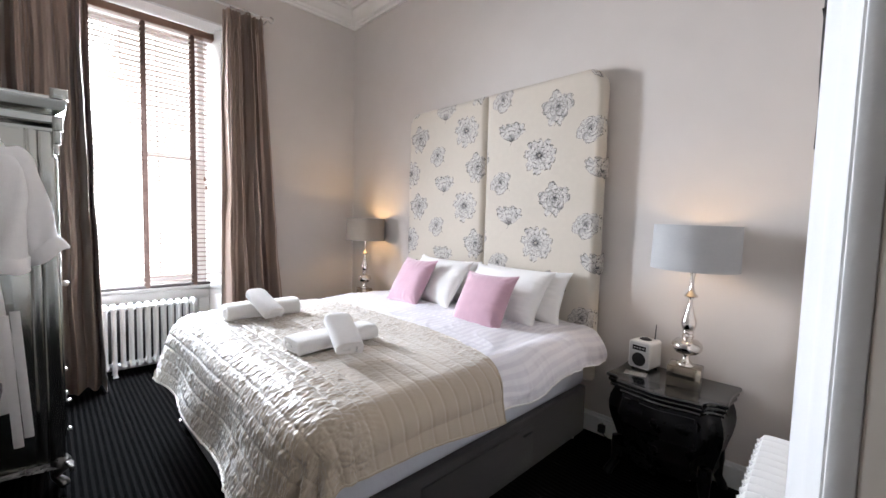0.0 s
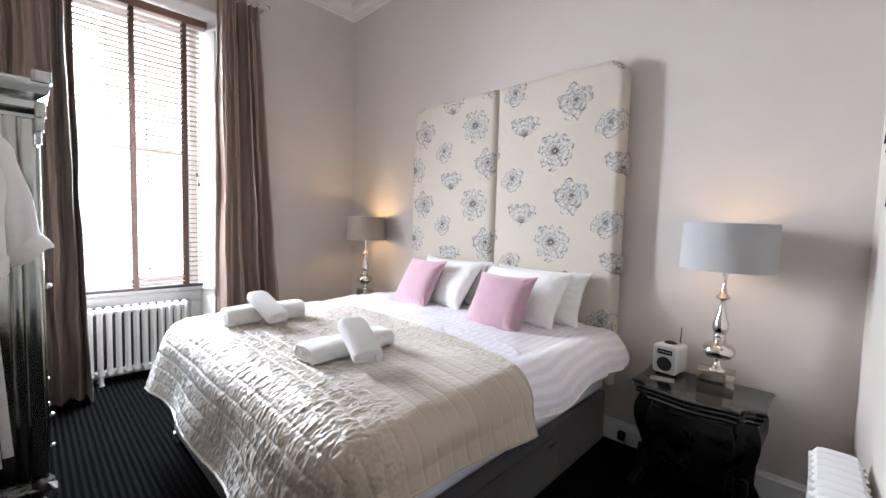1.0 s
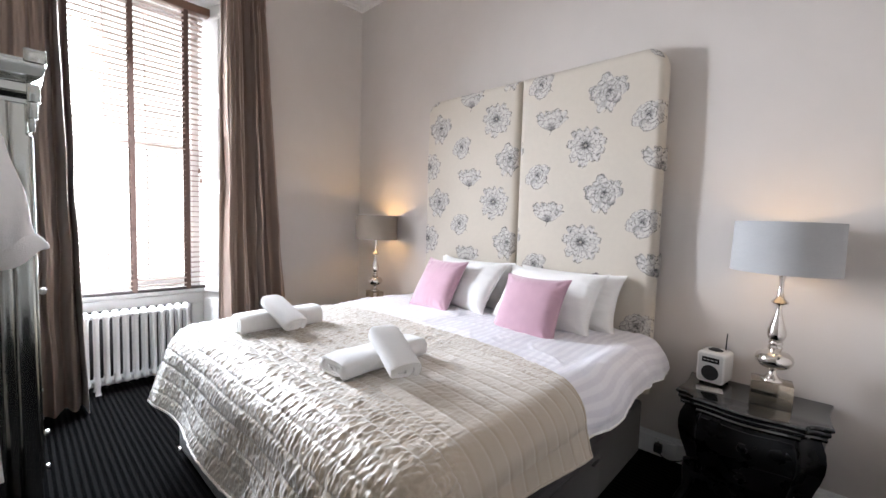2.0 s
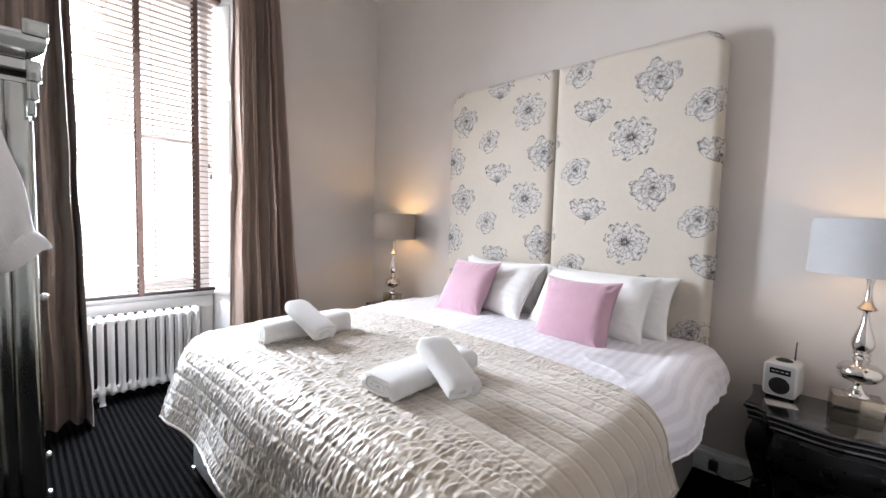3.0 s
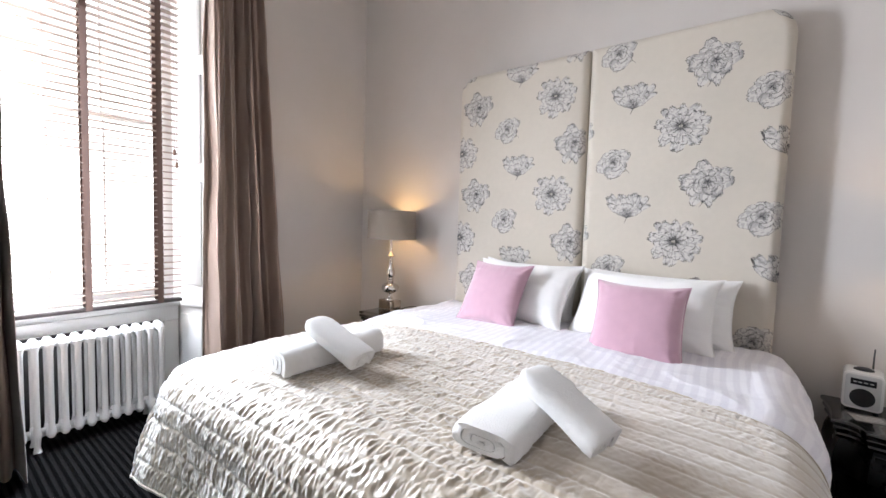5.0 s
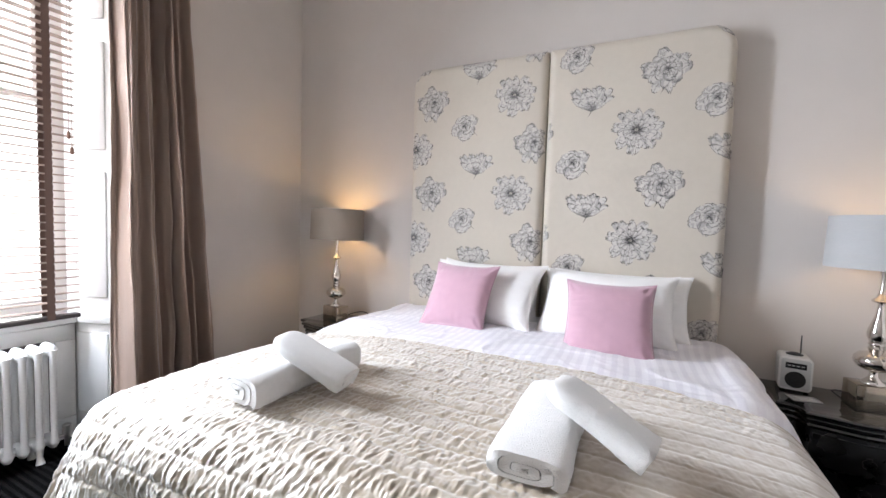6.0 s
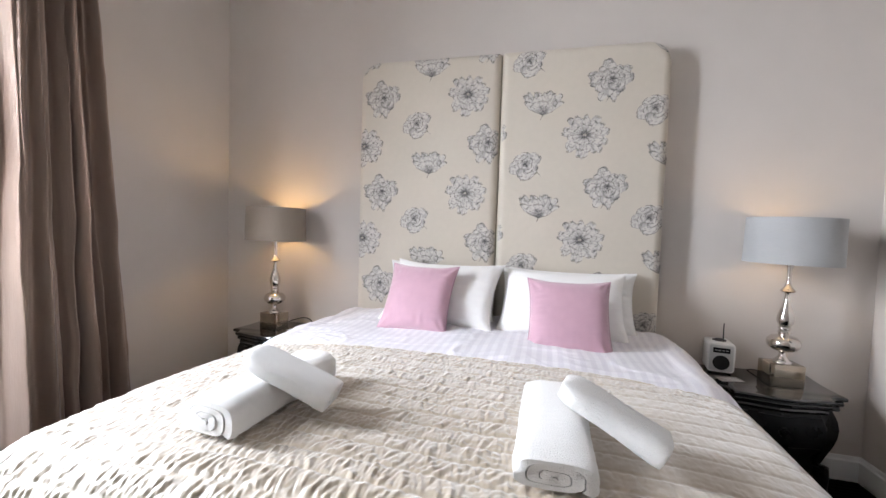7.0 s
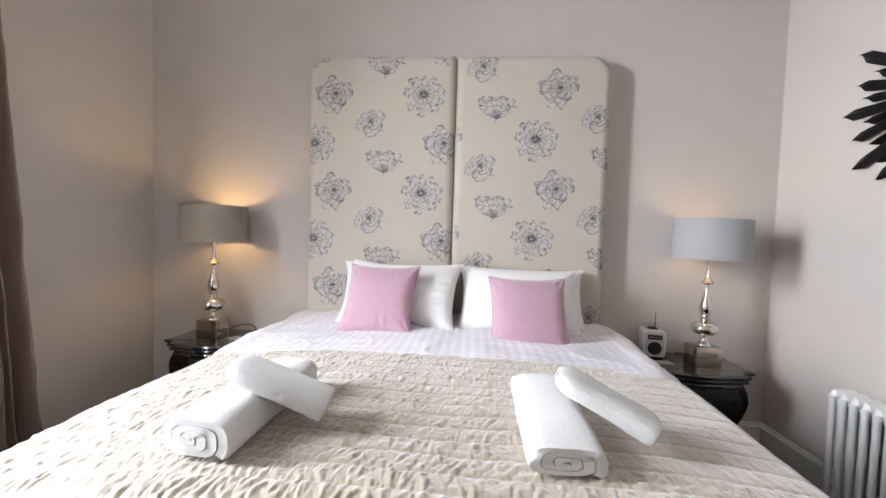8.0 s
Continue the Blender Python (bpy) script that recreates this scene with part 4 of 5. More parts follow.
# ---- towels ----
def rolled(bm, length, a, b, turns, seed, tuck):
    """A towel rolled flat along x, its section a x b with rounded corners; the layers lie on one another and show at the ends.
    tuck: how far the end at +x is folded under and rounded off."""
    n = int(turns * 44)
    nl = 72
    outer, inner = [], []
    layer = 0.90 / turns * 0.88

    def squared(c):
        return math.copysign(abs(c) ** 0.62, c)

    for i in range(n + 1):
        q = i / n
        ang = -math.pi * 0.5 + 2 * math.pi * turns * (q - 1) - 0.9
        r = 0.10 + 0.90 * q
        for lst, rr in ((outer, r), (inner, max(0.02, r - layer))):
            row = []
            for j in range(nl + 1):
                e = 2 * j / nl - 1
                x = length * e / 2
                ca, sa = math.cos(ang), math.sin(ang)
                end = 1 - 0.05 * abs(e) ** 14
                if e > 0:
                    end *= 1 - tuck * e ** 7
                lump = noise.noise(Vector((x * 8, ca * 1.3, sa * 1.3 + seed)))
                fuzz = noise.noise(Vector((x * 55, ca * 6, sa * 6 + seed)))
                pile = noise.noise(Vector((x * 120, ca * 12, sa * 9 + seed)))
                k = rr * end * (1 + 0.060 * lump + 0.022 * fuzz + 0.019 * pile)
                flat = 1 - 0.10 * e * (1 if tuck else -0.5)
                zz = b / 2 * k * squared(sa) * flat + 0.007 * noise.noise(Vector((x * 6, ca, seed + 7)))
                yy = a / 2 * k * squared(ca) * (1.04 - 0.04 * flat) + 0.006 * math.sin(x * 9 + seed)
                ragged = 0.0025 * math.sin(3.5 * r + seed) + 0.003 * noise.noise(Vector((ca * 0.8, sa * 0.8, seed)))
                row.append(bm.verts.new((x + ragged * e ** 3, yy, max(zz, -b / 2 * 0.92))))
            lst.append(row)
    for i in range(n):
        for j in range(nl):
            bm.faces.new((outer[i][j], outer[i + 1][j], outer[i + 1][j + 1], outer[i][j + 1]))
            bm.faces.new((inner[i][j], inner[i][j + 1], inner[i + 1][j + 1], inner[i + 1][j]))
        bm.faces.new((outer[i][0], inner[i][0], inner[i + 1][0], outer[i + 1][0]))
        bm.faces.new((outer[i][-1], outer[i + 1][-1], inner[i + 1][-1], inner[i][-1]))
    for j in range(nl):
        bm.faces.new((outer[-1][j], inner[-1][j], inner[-1][j + 1], outer[-1][j + 1]))
        bm.faces.new((outer[0][j], outer[0][j + 1], inner[0][j + 1], inner[0][j]))


def towel(label, p0, p1, a, b, turns, seed, tuck=0.0):
    p0, p1 = Vector(p0), Vector(p1)
    th = tagged(new("rolled_towel"), label, "towel", "towel bundles on the bed")
    d = p1 - p0
    th.matrix_basis = Matrix.Translation((p0 + p1) / 2) @ pose(0, 0, 0, 0, 0, math.degrees(math.atan2(d.y, d.x))) @ pose(0, 0, 0, 0, -math.degrees(math.atan2(d.z, math.hypot(d.x, d.y))), 0)
    tb = bmesh.new()
    rolled(tb, d.length, a, b, turns, seed, tuck)
    part("terry_roll", tb, TOWEL, th, angle=75)
    return th


BIG, SMALL = "large white terry towel rolled up on the bedspread", "small white hand towel folded across a larger rolled towel"
towel(BIG, (0.690, 2.445, 0.807), (1.095, 2.410, 0.808), 0.172, 0.100, 3.2, 1)
towel(SMALL, (0.882, 2.225, 0.806), (0.846, 2.452, 0.912), 0.142, 0.074, 2.0, 2, 0.35)
towel(BIG, (0.735, 1.672, 0.792), (1.135, 1.690, 0.799), 0.180, 0.078, 3.1, 3)
towel(SMALL, (0.885, 1.452, 0.802), (0.925, 1.660, 0.898), 0.150, 0.078, 2.0, 4, 0.35)


# ---- nightstands ----
def bombe_outline(depth, width, cant, n=10):
    """Plan of a serpentine top: back at x = 0, front at x = -depth, canted and hollowed front corners."""
    hw = width / 2
    pts = [(0.0, hw)]
    for k in range(n + 1):
        a = k / n
        x = -(depth - cant) * a
        pts.append((x, hw - 0.012 * math.sin(math.pi * a)))
    for k in range(1, n):
        a = k / n
        x = -(depth - cant) - cant * a
        y = hw - cant * 1.1 * a
        s = 0.022 * math.sin(math.pi * a)
        pts.append((x + s, y - s))
    m = 24
    for k in range(m + 1):
        a = k / m
        y = (hw - cant * 1.1) * (1 - 2 * a)
        x = -depth - 0.014 * math.cos(2 * math.pi * a) * -1 - 0.010
        pts.append((x, y))
    for k in range(1, n):
        a = 1 - k / n
        x = -(depth - cant) - cant * a
        y = -(hw - cant * 1.1 * a)
        s = 0.022 * math.sin(math.pi * a)
        pts.append((x + s, y + s))
    for k in range(n + 1):
        a = 1 - k / n
        pts.append((-(depth - cant) * a, -(hw - 0.012 * math.sin(math.pi * a))))
    pts.append((0.0, -hw))
    clean = [pts[0]]
    for p in pts[1:]:
        if math.hypot(p[0] - clean[-1][0], p[1] - clean[-1][1]) > 1e-4:
            clean.append(p)
    return clean


def stacked(bm, outline, levels):
    """Skins an outline scaled about its back by (scale, z) levels."""
    rings = [[bm.verts.new((x * s, y * s, z)) for x, y in outline] for s, z in levels]
    n = len(outline)
    for a, b in zip(rings, rings[1:]):
        for i in range(n):
            bm.faces.new((a[i], a[(i + 1) % n], b[(i + 1) % n], b[i]))
    bm.faces.new(rings[0][::-1])
    bm.faces.new(rings[-1])


def nightstand(m, label):
    th = tagged(new("nightstand"), label, "nightstand", "nightstands beside the bed")
    th.matrix_basis = m
    plan = bombe_outline(0.37, 0.54, 0.075)
    b = bmesh.new()
    stacked(b, plan, [(0.95, 0.462), (0.975, 0.466), (0.985, 0.476), (0.975, 0.484), (0.985, 0.490), (1.010, 0.496), (1.015, 0.506), (1.005, 0.512), (1.015, 0.516), (1.042, 0.522), (1.048, 0.531), (1.036, 0.538), (1.0, 0.540)])
    part("top", b, TOPLACQ, th, "glossy black serpentine top")
    b = bmesh.new()
    stacked(b, bombe_outline(0.36, 0.52, 0.08), [(0.87, 0.115), (0.865, 0.15), (0.885, 0.19), (0.93, 0.235), (0.985, 0.285), (1.025, 0.335), (1.035, 0.375), (1.015, 0.415), (0.975, 0.445), (0.945, 0.465), (0.94, 0.475)])
    part("carcass", b, LACQUER, th)
    for z0, z1, s0, s1 in ((0.19, 0.305, 0.90, 1.005), (0.320, 0.445, 1.02, 0.985)):
        b = bmesh.new()
        def fr(u, v):
            a = 2 * u - 1
            s = s0 + (s1 - s0) * v
            z = z0 + (z1 - z0) * v
            edge = min(1, 6 * min(u, 1 - u, v * 0.5 + 0.02, (1 - v) * 0.5 + 0.02))
            return Vector((-(0.36 + 0.010 - 0.014 * math.cos(math.pi * a) * -1) * s - 0.006 * edge - 0.004, 0.165 * a * s, z))
        grid(b, 20, 8, fr)
        g = bmesh.ops.extrude_face_region(b, geom=b.faces[:])
        for v in g["geom"]:
            if isinstance(v, bmesh.types.BMVert):
                v.co.x += 0.02
        d = part("drawer_front", b, LACQUER, th)
        zc = (z0 + z1) / 2
        hb = bmesh.new()
        xk = -0.375 * (s0 + s1) / 2 - 0.016
        lathe(hb, [(0.014, -0.006), (0.014, 0.006)], 14, (xk + 0.006, 0, zc + 0.012))
        tube(hb, [(xk - 0.010, 0.020 * math.cos(t), zc - 0.004 + 0.018 * math.sin(t)) for t in (i * math.pi / 8 for i in range(17))], 0.0026, 6)
        part("ring_pull", hb, LACQUER, d, "dark metal ring pull")
    b = bmesh.new()
    n = 40
    front = []
    for k in range(n + 1):
        a = 2 * k / n - 1
        z = 0.125 + 0.045 * abs(a) ** 2 - 0.030 * math.exp(-(a / 0.16) ** 2) + 0.012 * math.cos(a * 9)
        front.append((a, z))
    lo = [b.verts.new((-0.318, 0.21 * a, z - 0.03)) for a, z in front]
    hi = [b.verts.new((-0.330, 0.21 * a, 0.165)) for a, z in front]
    lo2 = [b.verts.new((-0.295, 0.21 * a, z - 0.03)) for a, z in front]
    hi2 = [b.verts.new((-0.285, 0.21 * a, 0.165)) for a, z in front]
    for k in range(n):
        b.faces.new((lo[k], lo[k + 1], hi[k + 1], hi[k]))
        b.faces.new((lo[k], lo2[k], lo2[k + 1], lo[k + 1]))
        b.faces.new((lo2[k], hi2[k], hi2[k + 1], lo2[k + 1]))
    part("apron", b, LACQUER, th, "scalloped apron")
    for y in (-1, 1):
        for front_leg in (True, False):
            b = bmesh.new()
            x0 = -0.305 if front_leg else -0.03
            k = -1 if front_leg else 0.15
            tube(b, [(x0 - 0.010 * k, y * 0.205, 0.20), (x0 - 0.006 * k, y * 0.206, 0.15), (x0 - 0.004 * k, y * 0.206, 0.11), (x0 + 0.004 * k, y * 0.212, 0.06),
                     (x0 + 0.030 * k, y * 0.230, 0.022), (x0 + 0.036 * k, y * 0.235, 0.0)], [0.030, 0.031, 0.027, 0.020, 0.022, 0.024], 12)
            part("cabriole_leg", b, LACQUER, th)
    return th


NS_R = pose(2.505, 0.640, 0)
NS_L = pose(2.505, 3.455, 0)
nightstand(NS_R, "black lacquered bombe nightstand with a lamp and radio on it")
nightstand(NS_L, "black lacquered bombe nightstand in the corner with a lamp on it")


# ---- table lamps ----
def table_lamp(m, shade_mat, label):
    th = tagged(new("table_lamp"), label, "table lamp", "lamps on the nightstands")
    th.matrix_basis = m
    b = bmesh.new()
    box(b, -0.055, -0.075, 0.0, 0.055, 0.075, 0.108, bevel=0.004, seg=2)
    part("plinth", b, MIRRORBROWN, th, "mirror block plinth with reflected brown put into its colour")
    prof = [(0.040, 0.108), (0.040, 0.113), (0.030, 0.122), (0.017, 0.136), (0.013, 0.150), (0.016, 0.160), (0.034, 0.166), (0.056, 0.176), (0.067, 0.192), (0.070, 0.206),
            (0.066, 0.222), (0.053, 0.236), (0.030, 0.243), (0.022, 0.248), (0.026, 0.254), (0.028, 0.260), (0.024, 0.266), (0.022, 0.270), (0.026, 0.275), (0.027, 0.281), (0.022, 0.287),
            (0.027, 0.294), (0.033, 0.308), (0.035, 0.322), (0.033, 0.340), (0.026, 0.364), (0.017, 0.392), (0.012, 0.420), (0.010, 0.445), (0.012, 0.452), (0.029, 0.458), (0.032, 0.463),
            (0.028, 0.470), (0.018, 0.480), (0.012, 0.500), (0.009, 0.525), (0.010, 0.560), (0.014, 0.588), (0.016, 0.600), (0.016, 0.640)]
    b = bmesh.new()
    lathe(b, prof, 40)
    part("turned_stem", b, CHROME, th, "mirror-silver turned baluster stem", angle=50)
    b = bmesh.new()
    lathe(b, [(0.010, 0.640), (0.020, 0.645), (0.020, 0.690), (0.012, 0.700)], 16)
    part("bulb_holder", b, STEEL, th)
    z0, z1, r0, r1 = 0.598, 0.818, 0.195, 0.190
    b = bmesh.new()
    lathe(b, [(r0, z0), (r0 - 0.001, z0 + 0.002), (r1, z1), (r1 - 0.003, z1), (r0 - 0.004, z0)], 64, cap=False)
    sh = part("shade", b, shade_mat, th, "drum shade in plain woven cloth", angle=60)
    b = bmesh.new()
    lathe(b, [(r0 - 0.0046, z0 + 0.001), (r1 - 0.0040, z1 - 0.001)], 64, cap=False)
    part("lining", b, LINER, sh, "pale lining")
    for r, z in ((r0 - 0.006, z0 + 0.004), (r1 - 0.006, z1 - 0.012)):
        b = bmesh.new()
        tube(b, [(r * math.cos(t), r * math.sin(t), z) for t in (i * math.pi / 24 for i in range(49))], 0.002, 6)
        if z > 0.7:
            for k in range(3):
                t = k * 2.094 + 0.4
                tube(b, [(0.012 * math.cos(t), 0.012 * math.sin(t), 0.69), (r * math.cos(t), r * math.sin(t), z)], 0.0016, 6)
        part("shade_ring", b, STEEL, sh)
    return th


table_lamp(pose(2.312, 3.505, 0.540, 0, 0.6, -8), SHADEBACKLIT, "silver baluster table lamp with a drum shade coloured taupe as backlit, lit")
table_lamp(pose(2.312, 0.572, 0.540, 0.8, 0, 6), SHADEDAYLIT, "silver baluster table lamp with a drum shade coloured pale grey as daylit, lit")


# ---- radio, card, cables ----
radio = thing("table_radio", "small white table radio with a round black speaker", "radio", (2.425, 0.805, 0.540), -8)
radio.scale = (0.95, 0.95, 0.95)
for y in (-0.045, 0.045):
    for x in (-0.045, 0.045):
        b = bmesh.new()
        lathe(b, [(0.008, 0.0), (0.009, 0.004), (0.009, 0.010)], 10, (x, y, 0))
        part("rubber_foot", b, CABLE, radio)
b = bmesh.new()
padded_slab(b, 0.130, 0.163, 0.135, [0.020] * 4, 0.006, lambda a, c, d: Vector((-0.0675 + d, a, 0.0905 + c)), n=6)
part("cabinet", b, RADIOWHITE, radio)
b = bmesh.new()
padded_slab(b, 0.112, 0.144, 0.006, [0.012] * 4, 0.0015, lambda a, c, d: Vector((-0.0705 + d, a, 0.0905 + c)), n=5)
front = part("front_plate", b, GREYFACE, radio, "pale grey front plate")
b = bmesh.new()
r = [[b.verts.new((x, rr * math.cos(t), 0.064 + rr * math.sin(t))) for t in (i * math.pi / 16 for i in range(32))] for rr, x in ((0.040, -0.070), (0.040, -0.0725), (0.034, -0.0735), (0.012, -0.0725))]
for p, q in zip(r, r[1:]):
    for i in range(32):
        b.faces.new((p[i], p[(i + 1) % 32], q[(i + 1) % 32], q[i]))
b.faces.new(r[-1])
part("speaker", b, BLACK, front, "round black speaker cloth")
part("display", boxed(-0.0728, -0.040, 0.118, -0.069, 0.040, 0.146, bevel=0.001), LACQUER, front, "black display")
for y in (-0.026, -0.008, 0.010, 0.026):
    part("display_text_bar", boxed(-0.0732, y - 0.006, 0.130, -0.0726, y + 0.006, 0.134), GREYFACE, front)
b = bmesh.new()
lathe(b, [(0.034, 0.1715), (0.034, 0.176), (0.026, 0.178), (0.022, 0.182), (0.012, 0.183)], 28)
for v in b.verts:
    v.co.x *= 0.85
part("control_dial", b, BLACK, radio, "black control dial")
b = bmesh.new()
tube(b, [(0.050, -0.030, 0.150), (0.056, -0.030, 0.22), (0.059, -0.031, 0.262)], [0.0040, 0.0032, 0.0026], 8)
part("aerial", b, CABLE, radio, "short telescopic aerial")

card = thing("information_card", "glossy printed card lying on the nightstand", "card", (2.285, 0.800, 0.5405), 12)
part("sheet", boxed(-0.035, -0.055, 0.0, 0.035, 0.055, 0.003, bevel=0.0008), CARD, card)
for k in range(3):
    part("print_bar", boxed(-0.022 + 0.016 * k, -0.040, 0.003, -0.016 + 0.016 * k, 0.025 + 0.005 * k, 0.0034), GREYFACE, card)
card = thing("information_card", "glossy printed card lying by the corner lamp", "card", (2.30, 3.33, 0.5405), -20)
part("sheet", boxed(-0.035, -0.055, 0.0, 0.035, 0.055, 0.003, bevel=0.0008), CARD, card)


def lead(points, label):
    th = thing("lamp_cable", label, "cable", points[0])
    b = bmesh.new()
    pts = [Vector(p) for p in points]
    fine = []
    for i in range(len(pts) - 1):
        p0, p1, p2, p3 = pts[max(i - 1, 0)], pts[i], pts[i + 1], pts[min(i + 2, len(pts) - 1)]
        for k in range(8):
            t = k / 8
            fine.append(0.5 * ((2 * p1) + (p2 - p0) * t + (2 * p0 - 5 * p1 + 4 * p2 - p3) * t * t + (3 * p1 - p0 - 3 * p2 + p3) * t ** 3))
    fine.append(pts[-1])
    tube(b, fine, 0.0032, 6)
    part("flex", b, CABLE, th, world=True)


lead([(2.372, 3.50, 0.548), (2.42, 3.44, 0.575), (2.46, 3.37, 0.590), (2.49, 3.33, 0.560), (2.515, 3.32, 0.45), (2.516, 3.30, 0.2), (2.505, 3.28, 0.06)], "thin black flex curling from the corner lamp")
lead([(2.372, 0.59, 0.548), (2.45, 0.62, 0.556), (2.515, 0.66, 0.50), (2.516, 0.75, 0.25), (2.50, 0.90, 0.06), (2.47, 0.98, 0.02), (2.48, 1.04, 0.03), (2.50, 1.06, 0.09)], "thin black flex hanging behind the nightstand")
sock = thing("wall_socket", "white double socket on the skirting board", "socket", (2.505, 1.02, 0.06))
part("face_plate", boxed(2.500, 0.965, 0.025, 2.5125, 1.085, 0.100, bevel=0.003), WHITE, sock, world=True)
part("plug", boxed(2.465, 1.035, 0.035, 2.500, 1.075, 0.085, bevel=0.006), CABLE, sock, "black plug", world=True)


# ---- wardrobe ----
ward = thing("wardrobe", "tall silver-leafed wardrobe with moulded cornice and carved feet", "wardrobe", (-0.28, 3.12, 0))
WY0, WY1, WXB, WXF = 2.66, 3.62, -0.58, 0.022
part("body", boxed(WXB, WY0, 0.16, WXF, WY1, 1.82, bevel=0.006), SILVER, ward, world=True)


part("side_board", boxed(WXB + 0.004, WY0 - 0.008, 0.19, WXF - 0.088, WY0 + 0.004, 1.80, bevel=0.003), SILVER, ward, world=True)
part("side_stile", boxed(WXF - 0.084, WY0 - 0.008, 0.19, WXF - 0.049, WY0 + 0.004, 1.80, bevel=0.003), SILVER, ward, world=True)
for y0 in (WY0 - 0.014, WY1 - 0.036):
    b = bmesh.new()
    box(b, WXF - 0.046, y0, 0.18, WXF + 0.012, y0 + 0.050, 1.80, bevel=0.008, seg=3)
    part("pilaster", b, SILVER, ward, world=True)
    b = bmesh.new()
    box(b, WXF + 0.010, y0 + 0.012, 0.30, WXF + 0.020, y0 + 0.038, 1.68, bevel=0.004)
    part("pilaster_bead", b, SILVER, ward, world=True)
LEVELS = [(0.006, 1.80), (0.006, 1.815), (0.020, 1.820), (0.026, 1.832), (0.016, 1.842), (0.016, 1.872), (0.022, 1.880), (0.036, 1.888), (0.050, 1.900), (0.056, 1.925), (0.056, 1.945), (0.046, 1.958), (0.030, 1.962)]
b = bmesh.new()
rings = [[b.verts.new(p) for p in ((WXB, WY0 - o, z), (WXF + o, WY0 - o, z), (WXF + o, WY1 + o, z), (WXB, WY1 + o, z))] for o, z in LEVELS]
for p, q in zip(rings, rings[1:]):
    for i in range(4):
        b.faces.new((p[i], p[(i + 1) % 4], q[(i + 1) % 4], q[i]))
b.faces.new(rings[0][::-1])
b.faces.new(rings[-1])
part("cornice", b, SILVER, ward, "stepped silver cornice", world=True, angle=25)
for y0 in (WY0 - 0.066, WY1 + 0.000):
    part("corner_block", boxed(WXF + 0.000, y0, 1.945, WXF + 0.062, y0 + 0.066, 1.995, bevel=0.005), SILVER, ward, world=True)
    b = bmesh.new()
    for k, (z0, z1, w) in enumerate(((1.80, 1.865, 0.034), (1.74, 1.80, 0.026), (1.69, 1.74, 0.018))):
        box(b, WXF + 0.006, y0 + 0.033 - w * 0.8, z0, WXF + 0.008 + w, y0 + 0.033 + w * 0.8, z1 + 0.002, bevel=0.004)
    part("corbel", b, SILVER, ward, "stepped corbel", world=True)
for y0, y1 in ((WY0 + 0.05, (WY0 + WY1) / 2 - 0.003), ((WY0 + WY1) / 2 + 0.003, WY1 - 0.05)):
    d = part("door", boxed(WXF - 0.002, y0, 0.50, WXF + 0.014, y1, 1.78, bevel=0.004), SILVER, ward, world=True)
    part("door_panel", boxed(WXF + 0.010, y0 + 0.07, 0.58, WXF + 0.018, y1 - 0.07, 1.70, bevel=0.006), SILVER, d)
for z0, z1 in ((0.19, 0.33), (0.345, 0.485)):
    d = part("drawer", boxed(WXF - 0.002, WY0 + 0.05, z0, WXF + 0.014, WY1 - 0.05, z1, bevel=0.004), SILVER, ward, world=True)
    for y in (WY0 + 0.18, WY1 - 0.18):
        b = bmesh.new()
        lathe(b, [(0.006, 0), (0.006, 0.012), (0.014, 0.020), (0.013, 0.028), (0.006, 0.033)], 14)
        for v in b.verts:
            v.co = Vector((WXF + 0.012 + v.co.z, y + v.co.x, (z0 + z1) / 2 + v.co.y))
        part("knob", b, STEEL, d, "small silver knob")
b = bmesh.new()
lathe(b, [(0.006, 0), (0.006, 0.014), (0.015, 0.022), (0.014, 0.032), (0.006, 0.038)], 16)
for v in b.verts:
    v.co = Vector((WXF + 0.008 + v.co.z, WY0 + 0.085 + v.co.x, 1.06 + v.co.y))
part("knob", b, STEEL, ward, "small silver knob", world=True)
b = bmesh.new()
n = 30
xs = [WXB + (WXF - WXB) * k / n for k in range(n + 1)]
low = [0.135 + 0.035 * math.sin(math.pi * k / n) - 0.02 * math.exp(-((k / n - 0.5) / 0.1) ** 2) for k in range(n + 1)]
lo = [b.verts.new((x, WY0 - 0.016, z)) for x, z in zip(xs, low)]
hi = [b.verts.new((x, WY0 - 0.010, 0.185)) for x in xs]
lo2 = [b.verts.new((x, WY0 + 0.02, z)) for x, z in zip(xs, low)]
for k in range(n):
    b.faces.new((lo[k], lo[k + 1], hi[k + 1], hi[k]))
    b.faces.new((lo[k], lo2[k], lo2[k + 1], lo[k + 1]))
part("side_apron", b, SILVERDARK, ward, "curved carved apron", world=True)
b = bmesh.new()
tube(b, [(x, WY0 - 0.022, z + 0.004) for x, z in zip(xs, low)], 0.010, 8)
part("apron_bead", b, SILVERDARK, ward, world=True)
